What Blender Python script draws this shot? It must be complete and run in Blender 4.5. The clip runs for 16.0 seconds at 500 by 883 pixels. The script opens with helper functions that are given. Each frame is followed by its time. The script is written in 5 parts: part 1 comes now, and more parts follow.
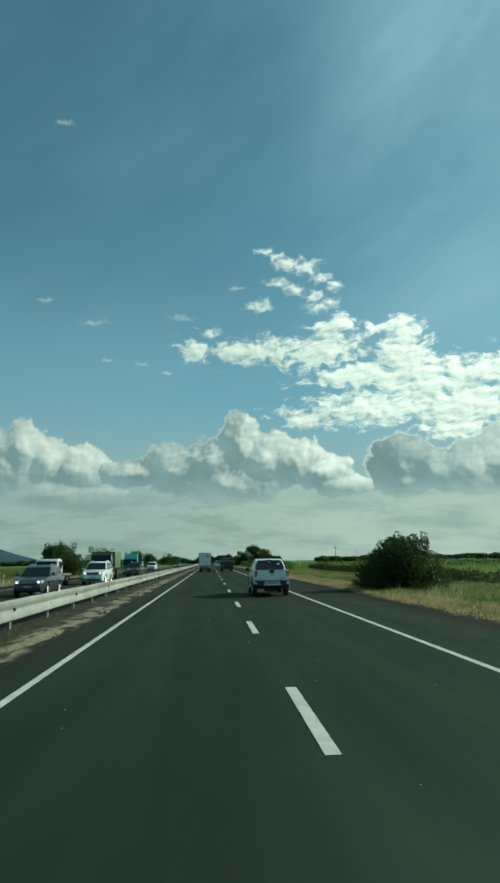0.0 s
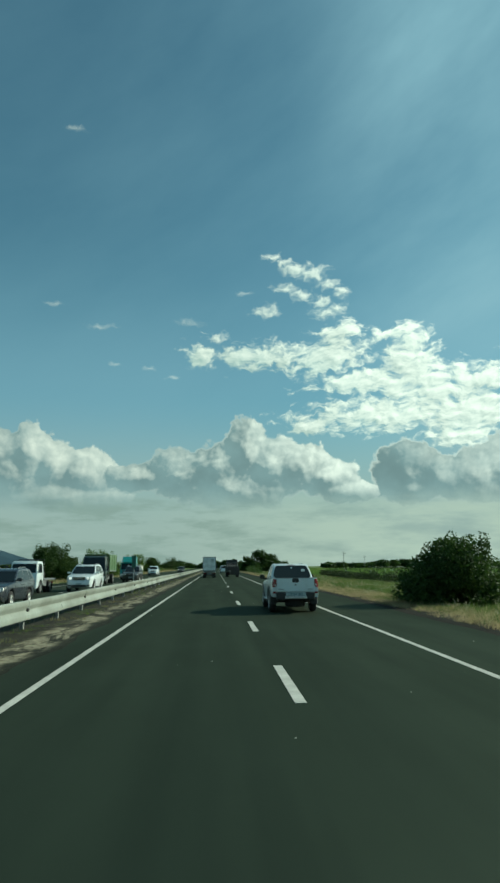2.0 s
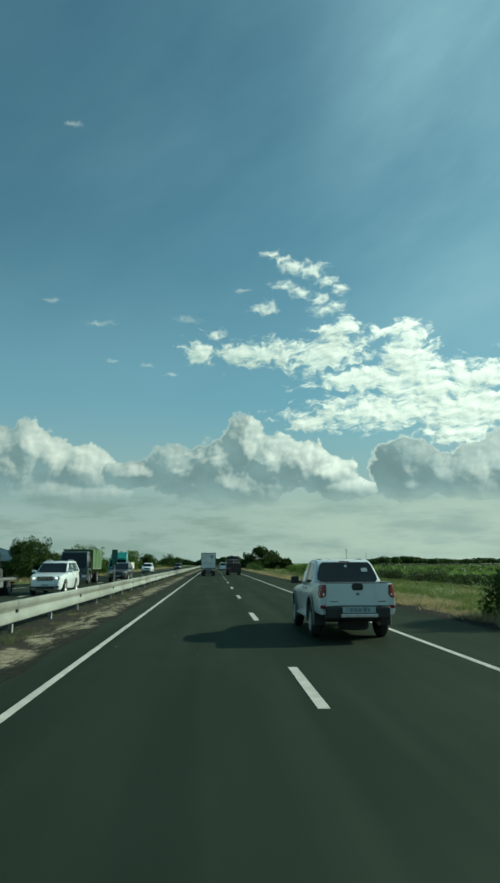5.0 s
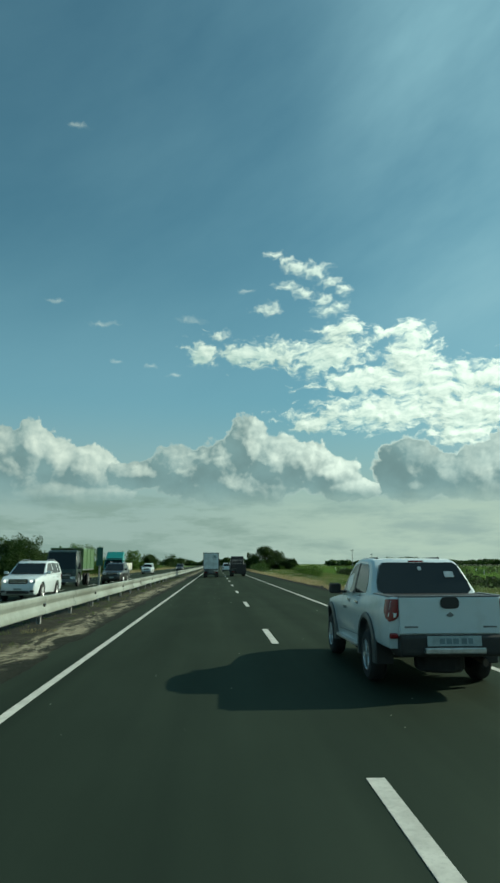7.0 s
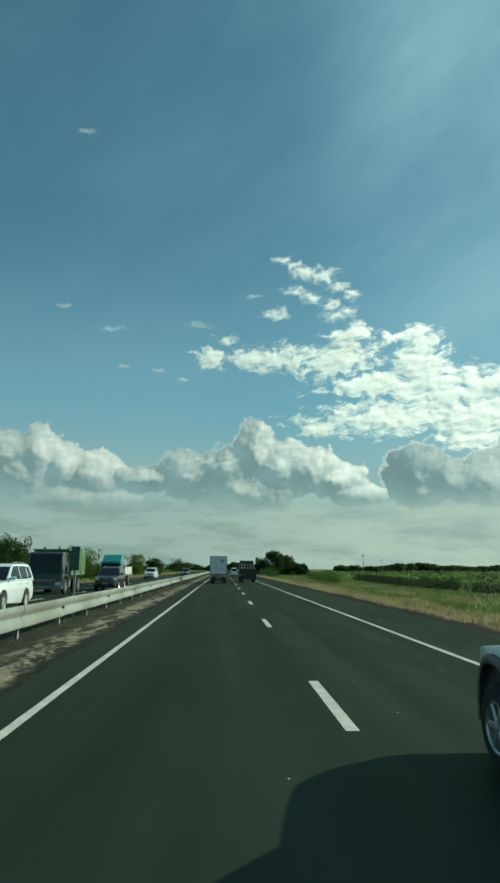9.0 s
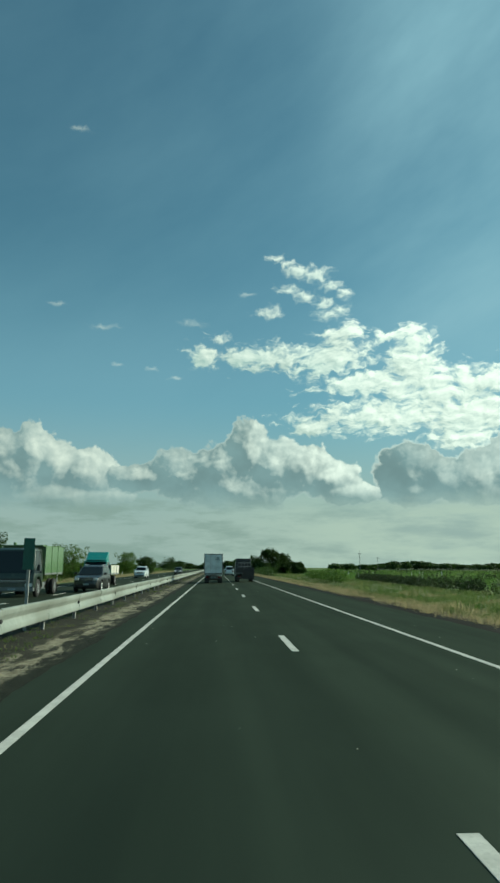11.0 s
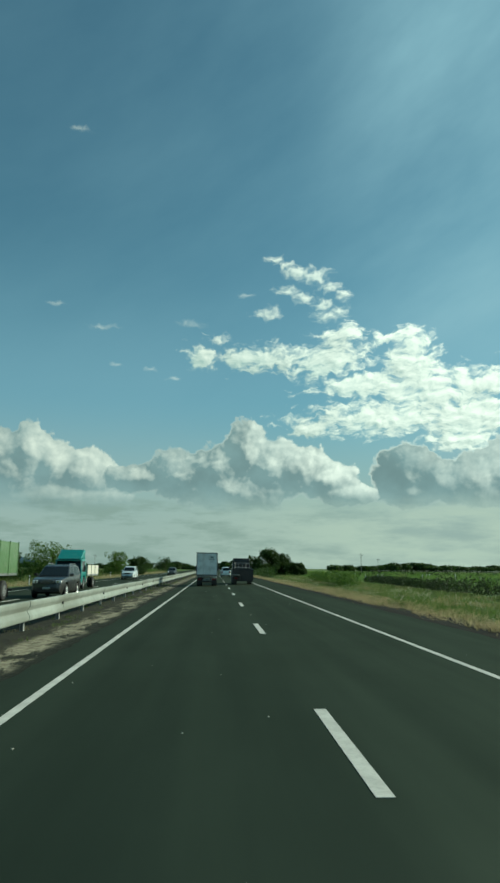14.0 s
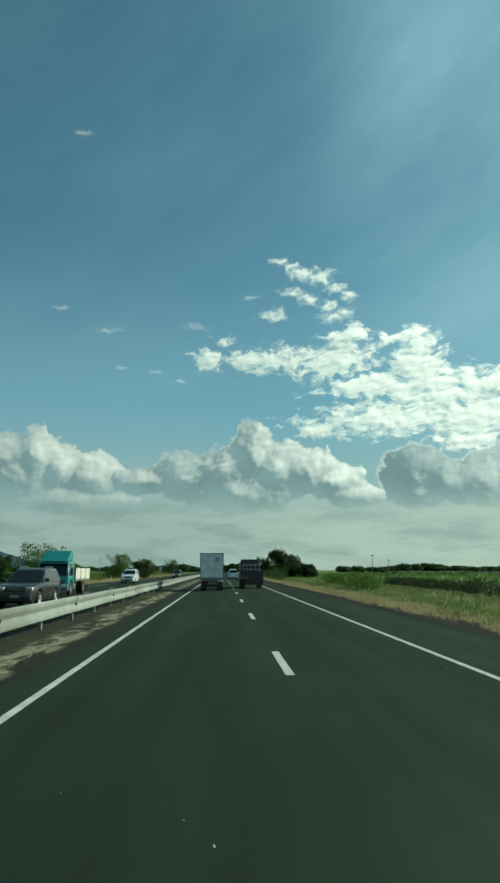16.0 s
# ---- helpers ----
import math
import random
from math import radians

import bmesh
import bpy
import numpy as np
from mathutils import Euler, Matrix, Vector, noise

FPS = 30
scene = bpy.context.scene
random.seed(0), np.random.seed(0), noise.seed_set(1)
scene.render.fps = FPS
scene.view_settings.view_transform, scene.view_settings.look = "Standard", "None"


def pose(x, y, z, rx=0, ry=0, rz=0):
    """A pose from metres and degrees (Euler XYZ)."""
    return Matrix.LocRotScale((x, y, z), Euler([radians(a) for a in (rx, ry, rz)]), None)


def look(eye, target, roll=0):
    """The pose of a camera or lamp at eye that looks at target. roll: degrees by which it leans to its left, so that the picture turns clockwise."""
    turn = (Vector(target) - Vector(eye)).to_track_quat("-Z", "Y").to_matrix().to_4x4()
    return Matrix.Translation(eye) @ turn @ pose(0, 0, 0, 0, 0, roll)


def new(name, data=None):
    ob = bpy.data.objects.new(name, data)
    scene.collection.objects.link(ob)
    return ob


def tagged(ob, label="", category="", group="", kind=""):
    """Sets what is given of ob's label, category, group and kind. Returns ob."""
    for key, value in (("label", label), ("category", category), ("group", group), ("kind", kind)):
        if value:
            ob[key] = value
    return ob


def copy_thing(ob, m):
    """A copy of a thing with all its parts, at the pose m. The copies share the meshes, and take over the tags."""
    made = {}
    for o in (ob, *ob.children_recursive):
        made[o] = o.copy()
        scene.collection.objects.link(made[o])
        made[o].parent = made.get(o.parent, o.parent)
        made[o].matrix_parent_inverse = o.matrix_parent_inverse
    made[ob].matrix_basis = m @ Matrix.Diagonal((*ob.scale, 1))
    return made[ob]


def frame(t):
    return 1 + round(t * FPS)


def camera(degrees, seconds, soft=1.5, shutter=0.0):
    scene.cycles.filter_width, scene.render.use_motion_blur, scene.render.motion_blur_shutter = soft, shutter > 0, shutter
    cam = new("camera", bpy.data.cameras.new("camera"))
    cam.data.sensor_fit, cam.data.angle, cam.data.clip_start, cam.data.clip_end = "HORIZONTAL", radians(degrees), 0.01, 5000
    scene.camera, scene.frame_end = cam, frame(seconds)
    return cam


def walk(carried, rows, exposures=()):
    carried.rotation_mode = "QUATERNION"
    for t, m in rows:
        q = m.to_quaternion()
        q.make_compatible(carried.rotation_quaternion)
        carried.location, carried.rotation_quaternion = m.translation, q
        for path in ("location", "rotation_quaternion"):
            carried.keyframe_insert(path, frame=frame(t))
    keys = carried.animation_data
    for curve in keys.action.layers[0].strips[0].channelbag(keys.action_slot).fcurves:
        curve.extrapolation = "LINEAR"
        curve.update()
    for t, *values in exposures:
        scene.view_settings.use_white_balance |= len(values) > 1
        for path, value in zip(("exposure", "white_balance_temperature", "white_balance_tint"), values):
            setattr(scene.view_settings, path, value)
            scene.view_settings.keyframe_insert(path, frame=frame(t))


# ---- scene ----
# the lanes run along +y, right is +x, the road surface is z = 0
cam = camera(42.2, 16.0, soft=2.7, shutter=0.0)
EYE = 1.68
PATH = [
    (0, 0.323, -0.6, -3.43, 10.44, 0.97),
    (0.5, 0.362, 1.4, -3.2, 10.84, 0.56),
    (1, 0.345, 3.55, -3.23, 11.03, 0.21),
    (1.5, 0.324, 4.9, -3.05, 10.88, -0.23),
    (2, 0.309, 6.65, -3.02, 10.89, 0.31),
    (2.5, 0.233, 8.15, -2.72, 10.87, -0.14),
    (3, 0.135, 10.0, -2.9, 11.04, 0.09),
    (3.5, 0.078, 11.7, -2.96, 11.43, -0.2),
    (4, 0.046, 13.4, -3.05, 10.87, -0.02),
    (6.5, 0.13, 20.2, -3.22, 10.57, 0.33),
    (7, 0.11, 21.8, -2.92, 10.69, 0.13),
    (7.5, 0.085, 23.45, -2.76, 11.06, -0.15),
    (8, 0.06, 25.2, -2.53, 10.98, -0.45),
    (8.5, 0.035, 27.05, -2.7, 10.96, 0.29),
    (9, -0.002, 28.9, -2.32, 11.11, -0.21),
    (11.5, -0.268, 36.12, -3.06, 10.97, -0.17),
    (12, -0.239, 37.5, -3.06, 11.01, -0.31),
    (12.5, -0.191, 38.8, -2.95, 11.14, 0.01),
    (13, -0.12, 40.3, -3.35, 11.03, -0.32),
    (13.5, -0.049, 41.8, -3.43, 11.11, -0.67),
    (14, 0.067, 43.25, -3.15, 11.06, -0.43),
    (14.5, 0.129, 44.75, -3.05, 10.7, -0.16),
    (15, 0.198, 46.4, -3.22, 10.99, 0.46),
    (15.5, 0.215, 48.0, -2.87, 10.95, 0.68),
    (16, 0.253, 49.7, -2.47, 11.23, 0.06),
]

EXPOSURE = [(0.0, 0.0, 6260, -9), (16.0, 0.0, 6260, -9)]
walk(cam, [(t, pose(x, y, EYE, 90 + pitch, roll, yaw)) for t, x, y, yaw, pitch, roll in PATH], EXPOSURE)

# ---- sky and sun ----
SUN_AZ, SUN_EL = radians(71.7), radians(27.6)
SUN_DIR = Vector((math.sin(SUN_AZ) * math.cos(SUN_EL), math.cos(SUN_AZ) * math.cos(SUN_EL), math.sin(SUN_EL)))

# clouds as azimuth, elevation and half sizes in degrees
BANK_WEST = [(-17.73, 7.77, 3.32, 2.7), (-15.83, 9.54, 2.19, 2.36), (-13.82, 8.6, 2.09, 2.0), (-11.54, 8.08, 2.74, 1.83), (-13.29, 5.85, 5.53, 1.24), (-18.52, 9.36, 2.64, 2.09)]
BANK_MIDDLE = [(-6.93, 7.62, 2.68, 1.18), (-3.25, 8.11, 2.88, 2.08), (-0.01, 8.7, 2.62, 2.0), (2.9, 10.1, 2.1, 2.5), (4.9, 9.0, 2.6, 2.3), (1.28, 6.79, 5.49, 1.78), (7.6, 8.7, 2.74, 1.9), (9.95, 7.6, 2.56, 1.6), (11.6, 6.4, 2.44, 1.08)]
BANK_EAST = [(16.8, 8.15, 2.74, 2.21), (17.2, 6.5, 2.81, 1.25), (19.79, 7.39, 2.52, 1.61), (22.72, 7.38, 2.74, 2.23), (25.59, 7.95, 2.98, 2.74)]
HIGH_PATCH = [(-1.21, 18.45, 1.76, 1.08), (3.73, 18.32, 5.7, 1.37), (9.68, 18.04, 4.34, 1.66), (11.61, 20.0, 2.35, 0.96), (13.17, 15.86, 5.72, 1.07), (17.53, 17.64, 2.52, 2.18), (16.64, 19.75, 2.46, 0.57), (18.77, 15.18, 5.22, 1.62), (14.81, 13.07, 7.29, 1.65), (22.36, 12.66, 4.97, 2.71), (23.89, 15.43, 3.14, 1.11), (9.08, 12.3, 3.52, 1.09), (21.58, 10.96, 3.18, 1.22), (27.3, 14.0, 3.82, 2.71)]
HIGH_TUFTS = [(4.67, 22.15, 1.79, 0.58), (7.54, 25.64, 1.8, 0.7), (9.12, 25.31, 1.9, 0.84), (10.58, 24.32, 1.46, 0.7), (11.71, 23.7, 1.04, 0.56), (6.47, 24.17, 1.48, 0.61), (7.94, 23.38, 1.58, 0.66), (9.61, 22.94, 1.36, 0.57), (10.27, 21.97, 2.07, 0.71), (5.31, 26.8, 1.39, 0.51), (0.17, 19.94, 1.15, 0.58), (11.31, 22.4, 1.14, 0.76), (6.37, 26.13, 1.39, 0.51)]
WISPS = [(-13.56, 35.73, 1.45, 0.36), (-10.51, 20.55, 1.7, 0.38), (-2.58, 21.31, 1.77, 0.43), (-14.71, 22.14, 1.06, 0.27), (-9.09, 17.4, 0.9, 0.24), (-3.99, 16.39, 1.12, 0.2), (2.65, 23.67, 1.06, 0.24), (-6.05, 17.14, 0.81, 0.24)]


class Nodes:
    """Short hand for building a node tree."""

    def __init__(self, tree):
        self.tree = tree

    def add(self, kind):
        return self.tree.nodes.new(kind)

    def put(self, socket, value):
        if isinstance(value, bpy.types.NodeSocket):
            self.tree.links.new(value, socket)
        else:
            socket.default_value = value

    def math(self, op, a, b=0.0, c=0.0, clamp=False):
        node = self.add("ShaderNodeMath")
        node.operation, node.use_clamp = op, clamp
        for socket, value in zip(node.inputs, (a, b, c)):
            self.put(socket, value)
        return node.outputs[0]

    def vec(self, op, a, b=(0, 0, 0)):
        node = self.add("ShaderNodeVectorMath")
        node.operation = op
        self.put(node.inputs[0], a)
        if op == "SCALE":
            self.put(node.inputs[3], b)
        else:
            self.put(node.inputs[1], b)
        return node.outputs[1] if op in ("LENGTH", "DISTANCE", "DOT_PRODUCT") else node.outputs[0]

    def ramp(self, value, a, b, lo=0.0, hi=1.0):
        node = self.add("ShaderNodeMapRange")
        node.interpolation_type = "SMOOTHSTEP"
        for socket, v in zip(node.inputs, (value, a, b, lo, hi)):
            self.put(socket, v)
        return node.outputs[0]

    def noise(self, vector, scale, detail=4.0, rough=0.55, colour=False, distortion=0.0):
        node = self.add("ShaderNodeTexNoise")
        self.put(node.inputs["Vector"], vector)
        self.put(node.inputs["Scale"], scale)
        self.put(node.inputs["Detail"], detail)
        self.put(node.inputs["Roughness"], rough)
        self.put(node.inputs["Distortion"], distortion)
        return node.outputs["Color" if colour else "Fac"]

    def puffs(self, vector, scale, detail=0.0):
        node = self.add("ShaderNodeTexVoronoi")
        node.feature, node.normalize = "SMOOTH_F1", True
        self.put(node.inputs["Vector"], vector)
        self.put(node.inputs["Scale"], scale)
        self.put(node.inputs["Detail"], detail)
        self.put(node.inputs["Smoothness"], 0.35)
        return node.outputs["Distance"]

    def mix(self, fac, a, b):
        node = self.add("ShaderNodeMix")
        node.data_type = "RGBA"
        self.put(node.inputs[0], fac)
        self.put(node.inputs[6], a if isinstance(a, bpy.types.NodeSocket) else (*a, 1))
        self.put(node.inputs[7], b if isinstance(b, bpy.types.NodeSocket) else (*b, 1))
        return node.outputs[2]

    def join(self, x, y, z=0.0):
        node = self.add("ShaderNodeCombineXYZ")
        for socket, v in zip(node.inputs, (x, y, z)):
            self.put(socket, v)
        return node.outputs[0]


def field_group(name, blobs, warp, swell, grain, soft, rough=0.62):
    """A node group: how deep a direction lies inside a family of clouds."""
    tree = bpy.data.node_groups.new(name, "ShaderNodeTree")
    tree.interface.new_socket("P", in_out="INPUT", socket_type="NodeSocketVector")
    tree.interface.new_socket("F", in_out="OUTPUT", socket_type="NodeSocketFloat")
    n = Nodes(tree)
    p = n.add("NodeGroupInput").outputs[0]
    for scale, size in warp:
        shift = n.vec("SUBTRACT", n.noise(p, scale, 3.0, 0.55, True), (0.5, 0.5, 0.5))
        p = n.vec("ADD", p, n.vec("MULTIPLY", shift, (size, size * 0.8, 0)))
    depth = -3.0
    for az, el, rx, ry in blobs:
        q = n.vec("MULTIPLY", n.vec("SUBTRACT", p, (az, el, 0)), (1 / rx, 1 / ry, 0))
        inside = n.math("SUBTRACT", 1.0, n.vec("LENGTH", q))
        depth = inside if isinstance(depth, float) else n.math("SMOOTH_MAX", depth, inside, soft)
    for scale, size in swell:
        depth = n.math("ADD", depth, n.math("MULTIPLY", n.math("SUBTRACT", 0.45, n.puffs(p, scale)), size))
    for scale, size, stretch in grain:
        s = n.vec("MULTIPLY", p, (1.0, stretch, 1.0))
        depth = n.math("ADD", depth, n.math("MULTIPLY", n.math("SUBTRACT", n.noise(s, scale, 6.0, rough), 0.5), size))
    n.put(n.add("NodeGroupOutput").inputs[0], depth)
    return tree


def build_world():
    world = bpy.data.worlds.new("evening_sky")
    world.use_nodes = True
    scene.world = world
    tree = world.node_tree
    tree.nodes.clear()
    n = Nodes(tree)
    d = n.add("ShaderNodeTexCoord").outputs["Generated"]
    sep = n.add("ShaderNodeSeparateXYZ")
    n.put(sep.inputs[0], d)
    x, y, z = sep.outputs
    deg = 180 / math.pi
    az = n.math("MULTIPLY", n.math("ARCTAN2", x, y), deg)
    el = n.math("MULTIPLY", n.math("ARCSINE", z), deg)
    p = n.join(az, el)

    sky = n.add("ShaderNodeTexSky")
    sky.sky_type, sky.sun_disc = "NISHITA", False
    sky.sun_elevation, sky.sun_rotation = SUN_EL, SUN_AZ
    sky.altitude, sky.air_density, sky.dust_density, sky.ozone_density = 50.0, 1.0, 1.0, 2.0
    col = n.vec("MULTIPLY", sky.outputs[0], SKY_TINT)
    # veil of thin high cloud, thicker towards the sun
    streak = n.noise(n.vec("MULTIPLY", n.join(n.math("ADD", az, n.math("MULTIPLY", el, 0.6)), n.math("SUBTRACT", el, n.math("MULTIPLY", az, 0.5))), (0.03, 0.075, 0)), 1.0, 5.0, 0.55)
    veil = n.math("MULTIPLY", n.ramp(streak, 0.0, 1.05), n.math("ADD", n.ramp(az, -20, 8, 0.23, 0.40), n.ramp(az, 6, 22, 0.0, 0.95)))
    col = n.mix(veil, col, VEIL)
    # lighter, bluer air low down on the side away from the sun
    col = n.mix(n.math("MULTIPLY", n.ramp(el, 30.0, 12.0, 0.0, 0.42), n.ramp(az, 14, -12, 0.25, 1.0)), col, PALE_BLUE)
    # pale haze towards the horizon, with flat grey bands in it
    bands = n.noise(n.vec("MULTIPLY", p, (0.11, 0.5, 0)), 1.0, 5.0, 0.6)
    haze = n.ramp(el, 15.0, 2.5, 0.0, 0.9)
    col = n.mix(haze, col, HAZE)
    grey = n.math("MULTIPLY", n.ramp(bands, 0.44, 0.60), n.math("MULTIPLY", n.ramp(el, 7.0, 4.6, 0.0, 0.7), n.ramp(az, 16, -2, 0.25, 1.0)))
    col = n.mix(grey, col, HAZE_GREY)
    glow = n.math("MULTIPLY", n.ramp(az, -8, 17), n.ramp(bands, 0.68, 0.36))
    col = n.mix(n.math("MULTIPLY", glow, n.ramp(el, 8.0, 4.0, 0.0, 0.85)), col, HAZE_WARM)

    def family(tree_, offset=(0, 0, 0)):
        g = n.add("ShaderNodeGroup")
        g.node_tree = tree_
        n.put(g.inputs[0], n.vec("ADD", p, offset))
        return g.outputs[0]

    near_sun = n.ramp(az, -20, 22, 0.0, 1.0)

    def clouds(col, blobs, name, warp, swell, grain, soft, edge, step, gain, dark, light, bias, thin=1.0, under=-5.0, lift=0.0, rough=0.62, rims=(0.15, 0.55)):
        tree_ = field_group(name, blobs, warp, swell, grain, soft, rough)
        f = n.math("SUBTRACT", family(tree_), lift)
        towards = family(tree_, (step * 0.86, step * 0.75, 0))
        far = family(tree_, (step * 2.2, step * 2.6, 0))
        f0 = n.math("ADD", f, lift)
        lit = n.math("ADD", n.math("MULTIPLY", n.math("SUBTRACT", f0, towards), gain), n.math("MULTIPLY", n.math("SUBTRACT", f0, far), gain * 0.35))
        lit = n.math("ADD", lit, bias)
        rim = n.ramp(f, 0.22, 0.03)
        lit = n.math("MAXIMUM", lit, n.math("MULTIPLY", rim, n.ramp(az, -25, 25, *rims)))
        lit = n.math("MULTIPLY", n.math("MINIMUM", n.math("MAXIMUM", lit, 0.0), 1.0), n.ramp(el, under, under + 3.6, 0.4, 1.0))
        bright = n.vec("SCALE", (*light,), n.math("ADD", 0.95, n.math("MULTIPLY", near_sun, 0.36)))
        body = n.mix(n.ramp(n.noise(p, 0.28, 4.0, 0.5), 0.3, 0.7, 0.1, 0.7), dark, tuple(c * 1.5 for c in dark))
        tone = n.mix(lit, body, bright)
        mask = n.math("MULTIPLY", n.ramp(f, 0.0, edge), thin)
        return n.mix(mask, col, tone)

    col = clouds(col, WISPS, "wisps", [(0.5, 1.2), (1.6, 0.6)], [], [(1.4, 1.6, 2.0)], 0.1, 1.4, 0.3, 0.4, CLOUD_DARK, CLOUD_LIGHT, 0.45, 0.4)
    col = clouds(col, HIGH_PATCH, "high_patch", [(0.35, 2.0), (1.3, 0.8)], [(0.62, 0.9)], [(0.7, 2.4, 2.2), (2.0, 1.0, 2.0)], 0.25, 0.75, 0.4, 0.42, CLOUD_MID, CLOUD_LIGHT, n.ramp(az, -2, 20, 0.25, 0.6), 1.0, -5.0, n.ramp(az, 4, 18, 0.06, -0.14), 0.48)
    col = clouds(col, HIGH_TUFTS, "high_tufts", [(0.5, 1.6), (1.6, 0.7)], [], [(1.2, 2.0, 1.7)], 0.3, 0.9, 0.3, 0.4, CLOUD_MID, CLOUD_LIGHT, 0.5, 0.85, -5.0, 0.05)
    puffy = dict(warp=[(0.3, 1.3), (1.1, 0.5)], swell=[(0.45, 0.45), (1.0, 0.40), (2.1, 0.25), (4.4, 0.1)], grain=[(0.7, 0.35, 1.2)], rough=0.42, soft=0.18, edge=0.13, step=0.42, gain=1.05, dark=CLOUD_DARK, light=CLOUD_LIGHT, under=4.6)
    tone_east = n.ramp(az, 17, 26, -0.10, 0.30)
    tone_west = n.ramp(az, -18.5, -14, 0.0, 0.24)
    tone_middle = n.ramp(az, -2.0, 8.0, -0.05, 0.17)
    for blobs, name, bias, rims in ((BANK_EAST, "bank_east", tone_east, (0.25, 0.6)), (BANK_WEST, "bank_west", tone_west, (0.3, 0.5)), (BANK_MIDDLE, "bank_middle", tone_middle, (0.25, 0.6))):
        base = col
        col = clouds(col, blobs, name, bias=bias, rims=rims, **{**puffy, "gain": 0.65 if name == "bank_east" else 1.0})
        # the flat undersides fade into the haze
        col = n.mix(n.ramp(n.math("ADD", el, n.math("MULTIPLY", n.math("SUBTRACT", n.noise(p, 0.35, 5.0, 0.65), 0.5), 2.4)), 4.1, 7.4), base, col)
    back = n.add("ShaderNodeBackground")
    n.put(back.inputs[0], col)
    back.inputs[1].default_value = SKY_STRENGTH
    n.put(n.add("ShaderNodeOutputWorld").inputs[0], back.outputs[0])
    world.cycles.sampling_method = "MANUAL"
    world.cycles.sample_map_resolution = 512


SKY_STRENGTH = 0.1
SKY_TINT = (0.62, 0.95, 0.86)
VEIL = (2.9, 4.75, 5.8)
PALE_BLUE = (2.7, 4.5, 5.6)
HAZE = (3.7, 4.42, 4.2)
HAZE_GREY = (2.5, 3.3, 3.0)
HAZE_WARM = (5.0, 5.8, 5.0)
CLOUD_DARK = (1.8, 2.6, 2.75)
CLOUD_MID = (3.6, 4.7, 4.5)
CLOUD_LIGHT = (8.3, 8.6, 7.8)
build_world()

sun_data = bpy.data.lights.new("sun", "SUN")
sun_data.energy, sun_data.angle, sun_data.color = 5.0, radians(0.6), (1.0, 0.93, 0.78)
sun = new("sun", sun_data)
sun.matrix_world = look(SUN_DIR * 100, (0, 0, 0))

# ---- materials ----
def material(name, colour, rough=0.6, metal=0.0):
    mat = bpy.data.materials.new(name)
    mat.use_nodes = True
    n = Nodes(mat.node_tree)
    b = mat.node_tree.nodes["Principled BSDF"]
    b.inputs["Base Color"].default_value = (*colour, 1)
    b.inputs["Roughness"].default_value = rough
    b.inputs["Metallic"].default_value = metal
    return mat, n, b


def place_of(n):
    return n.add("ShaderNodeNewGeometry").outputs["Position"]


def bump(n, b, height, strength=0.3, distance=0.01):
    node = n.add("ShaderNodeBump")
    n.put(node.inputs["Height"], height)
    node.inputs["Strength"].default_value = strength
    node.inputs["Distance"].default_value = distance
    n.put(b.inputs["Normal"], node.outputs[0])


def asphalt(name, base, brown, sheen=(0.055, 0.066, 0.052)):
    """Matt binder and chippings under a broad, dull polish from the tyres."""
    mat, n, b = material(name, base, 0.9)
    p = place_of(n)
    broad = n.noise(n.vec("MULTIPLY", p, (1.1, 0.035, 1)), 1.0, 4.0)
    fine = n.noise(p, 55.0, 3.0, 0.7)
    blot = n.noise(n.vec("MULTIPLY", p, (0.6, 0.22, 1)), 1.0, 5.0, 0.6)
    col = n.mix(n.ramp(broad, 0.3, 0.7), tuple(c * 0.82 for c in base), tuple(c * 1.22 for c in base))
    col = n.mix(n.ramp(blot, 0.5, 0.75, 0, 0.5), col, brown)
    col = n.mix(n.ramp(fine, 0.55, 0.8, 0, 0.5), col, tuple(c * 1.9 for c in base))
    matt = n.add("ShaderNodeBsdfDiffuse")
    n.put(matt.inputs["Color"], col)
    polish = n.add("ShaderNodeBsdfAnisotropic")
    worn = n.math("MULTIPLY", n.ramp(broad, 0.3, 0.7, 0.93, 1.07), n.ramp(blot, 0.3, 0.7, 0.94, 1.06))
    n.put(polish.inputs["Color"], n.vec("SCALE", (*sheen,), worn))
    n.put(polish.inputs["Roughness"], n.ramp(broad, 0.2, 0.8, 0.57, 0.63))
    node = n.add("ShaderNodeBump")
    n.put(node.inputs["Height"], n.noise(p, 90.0, 3.0, 0.7))
    node.inputs["Strength"].default_value, node.inputs["Distance"].default_value = 0.2, 0.006
    for shader in (matt, polish):
        n.put(shader.inputs["Normal"], node.outputs[0])
    both = n.add("ShaderNodeAddShader")
    n.put(both.inputs[0], matt.outputs[0])
    n.put(both.inputs[1], polish.outputs[0])
    n.put(mat.node_tree.nodes["Material Output"].inputs[0], both.outputs[0])
    mat.node_tree.nodes.remove(b)
    return mat


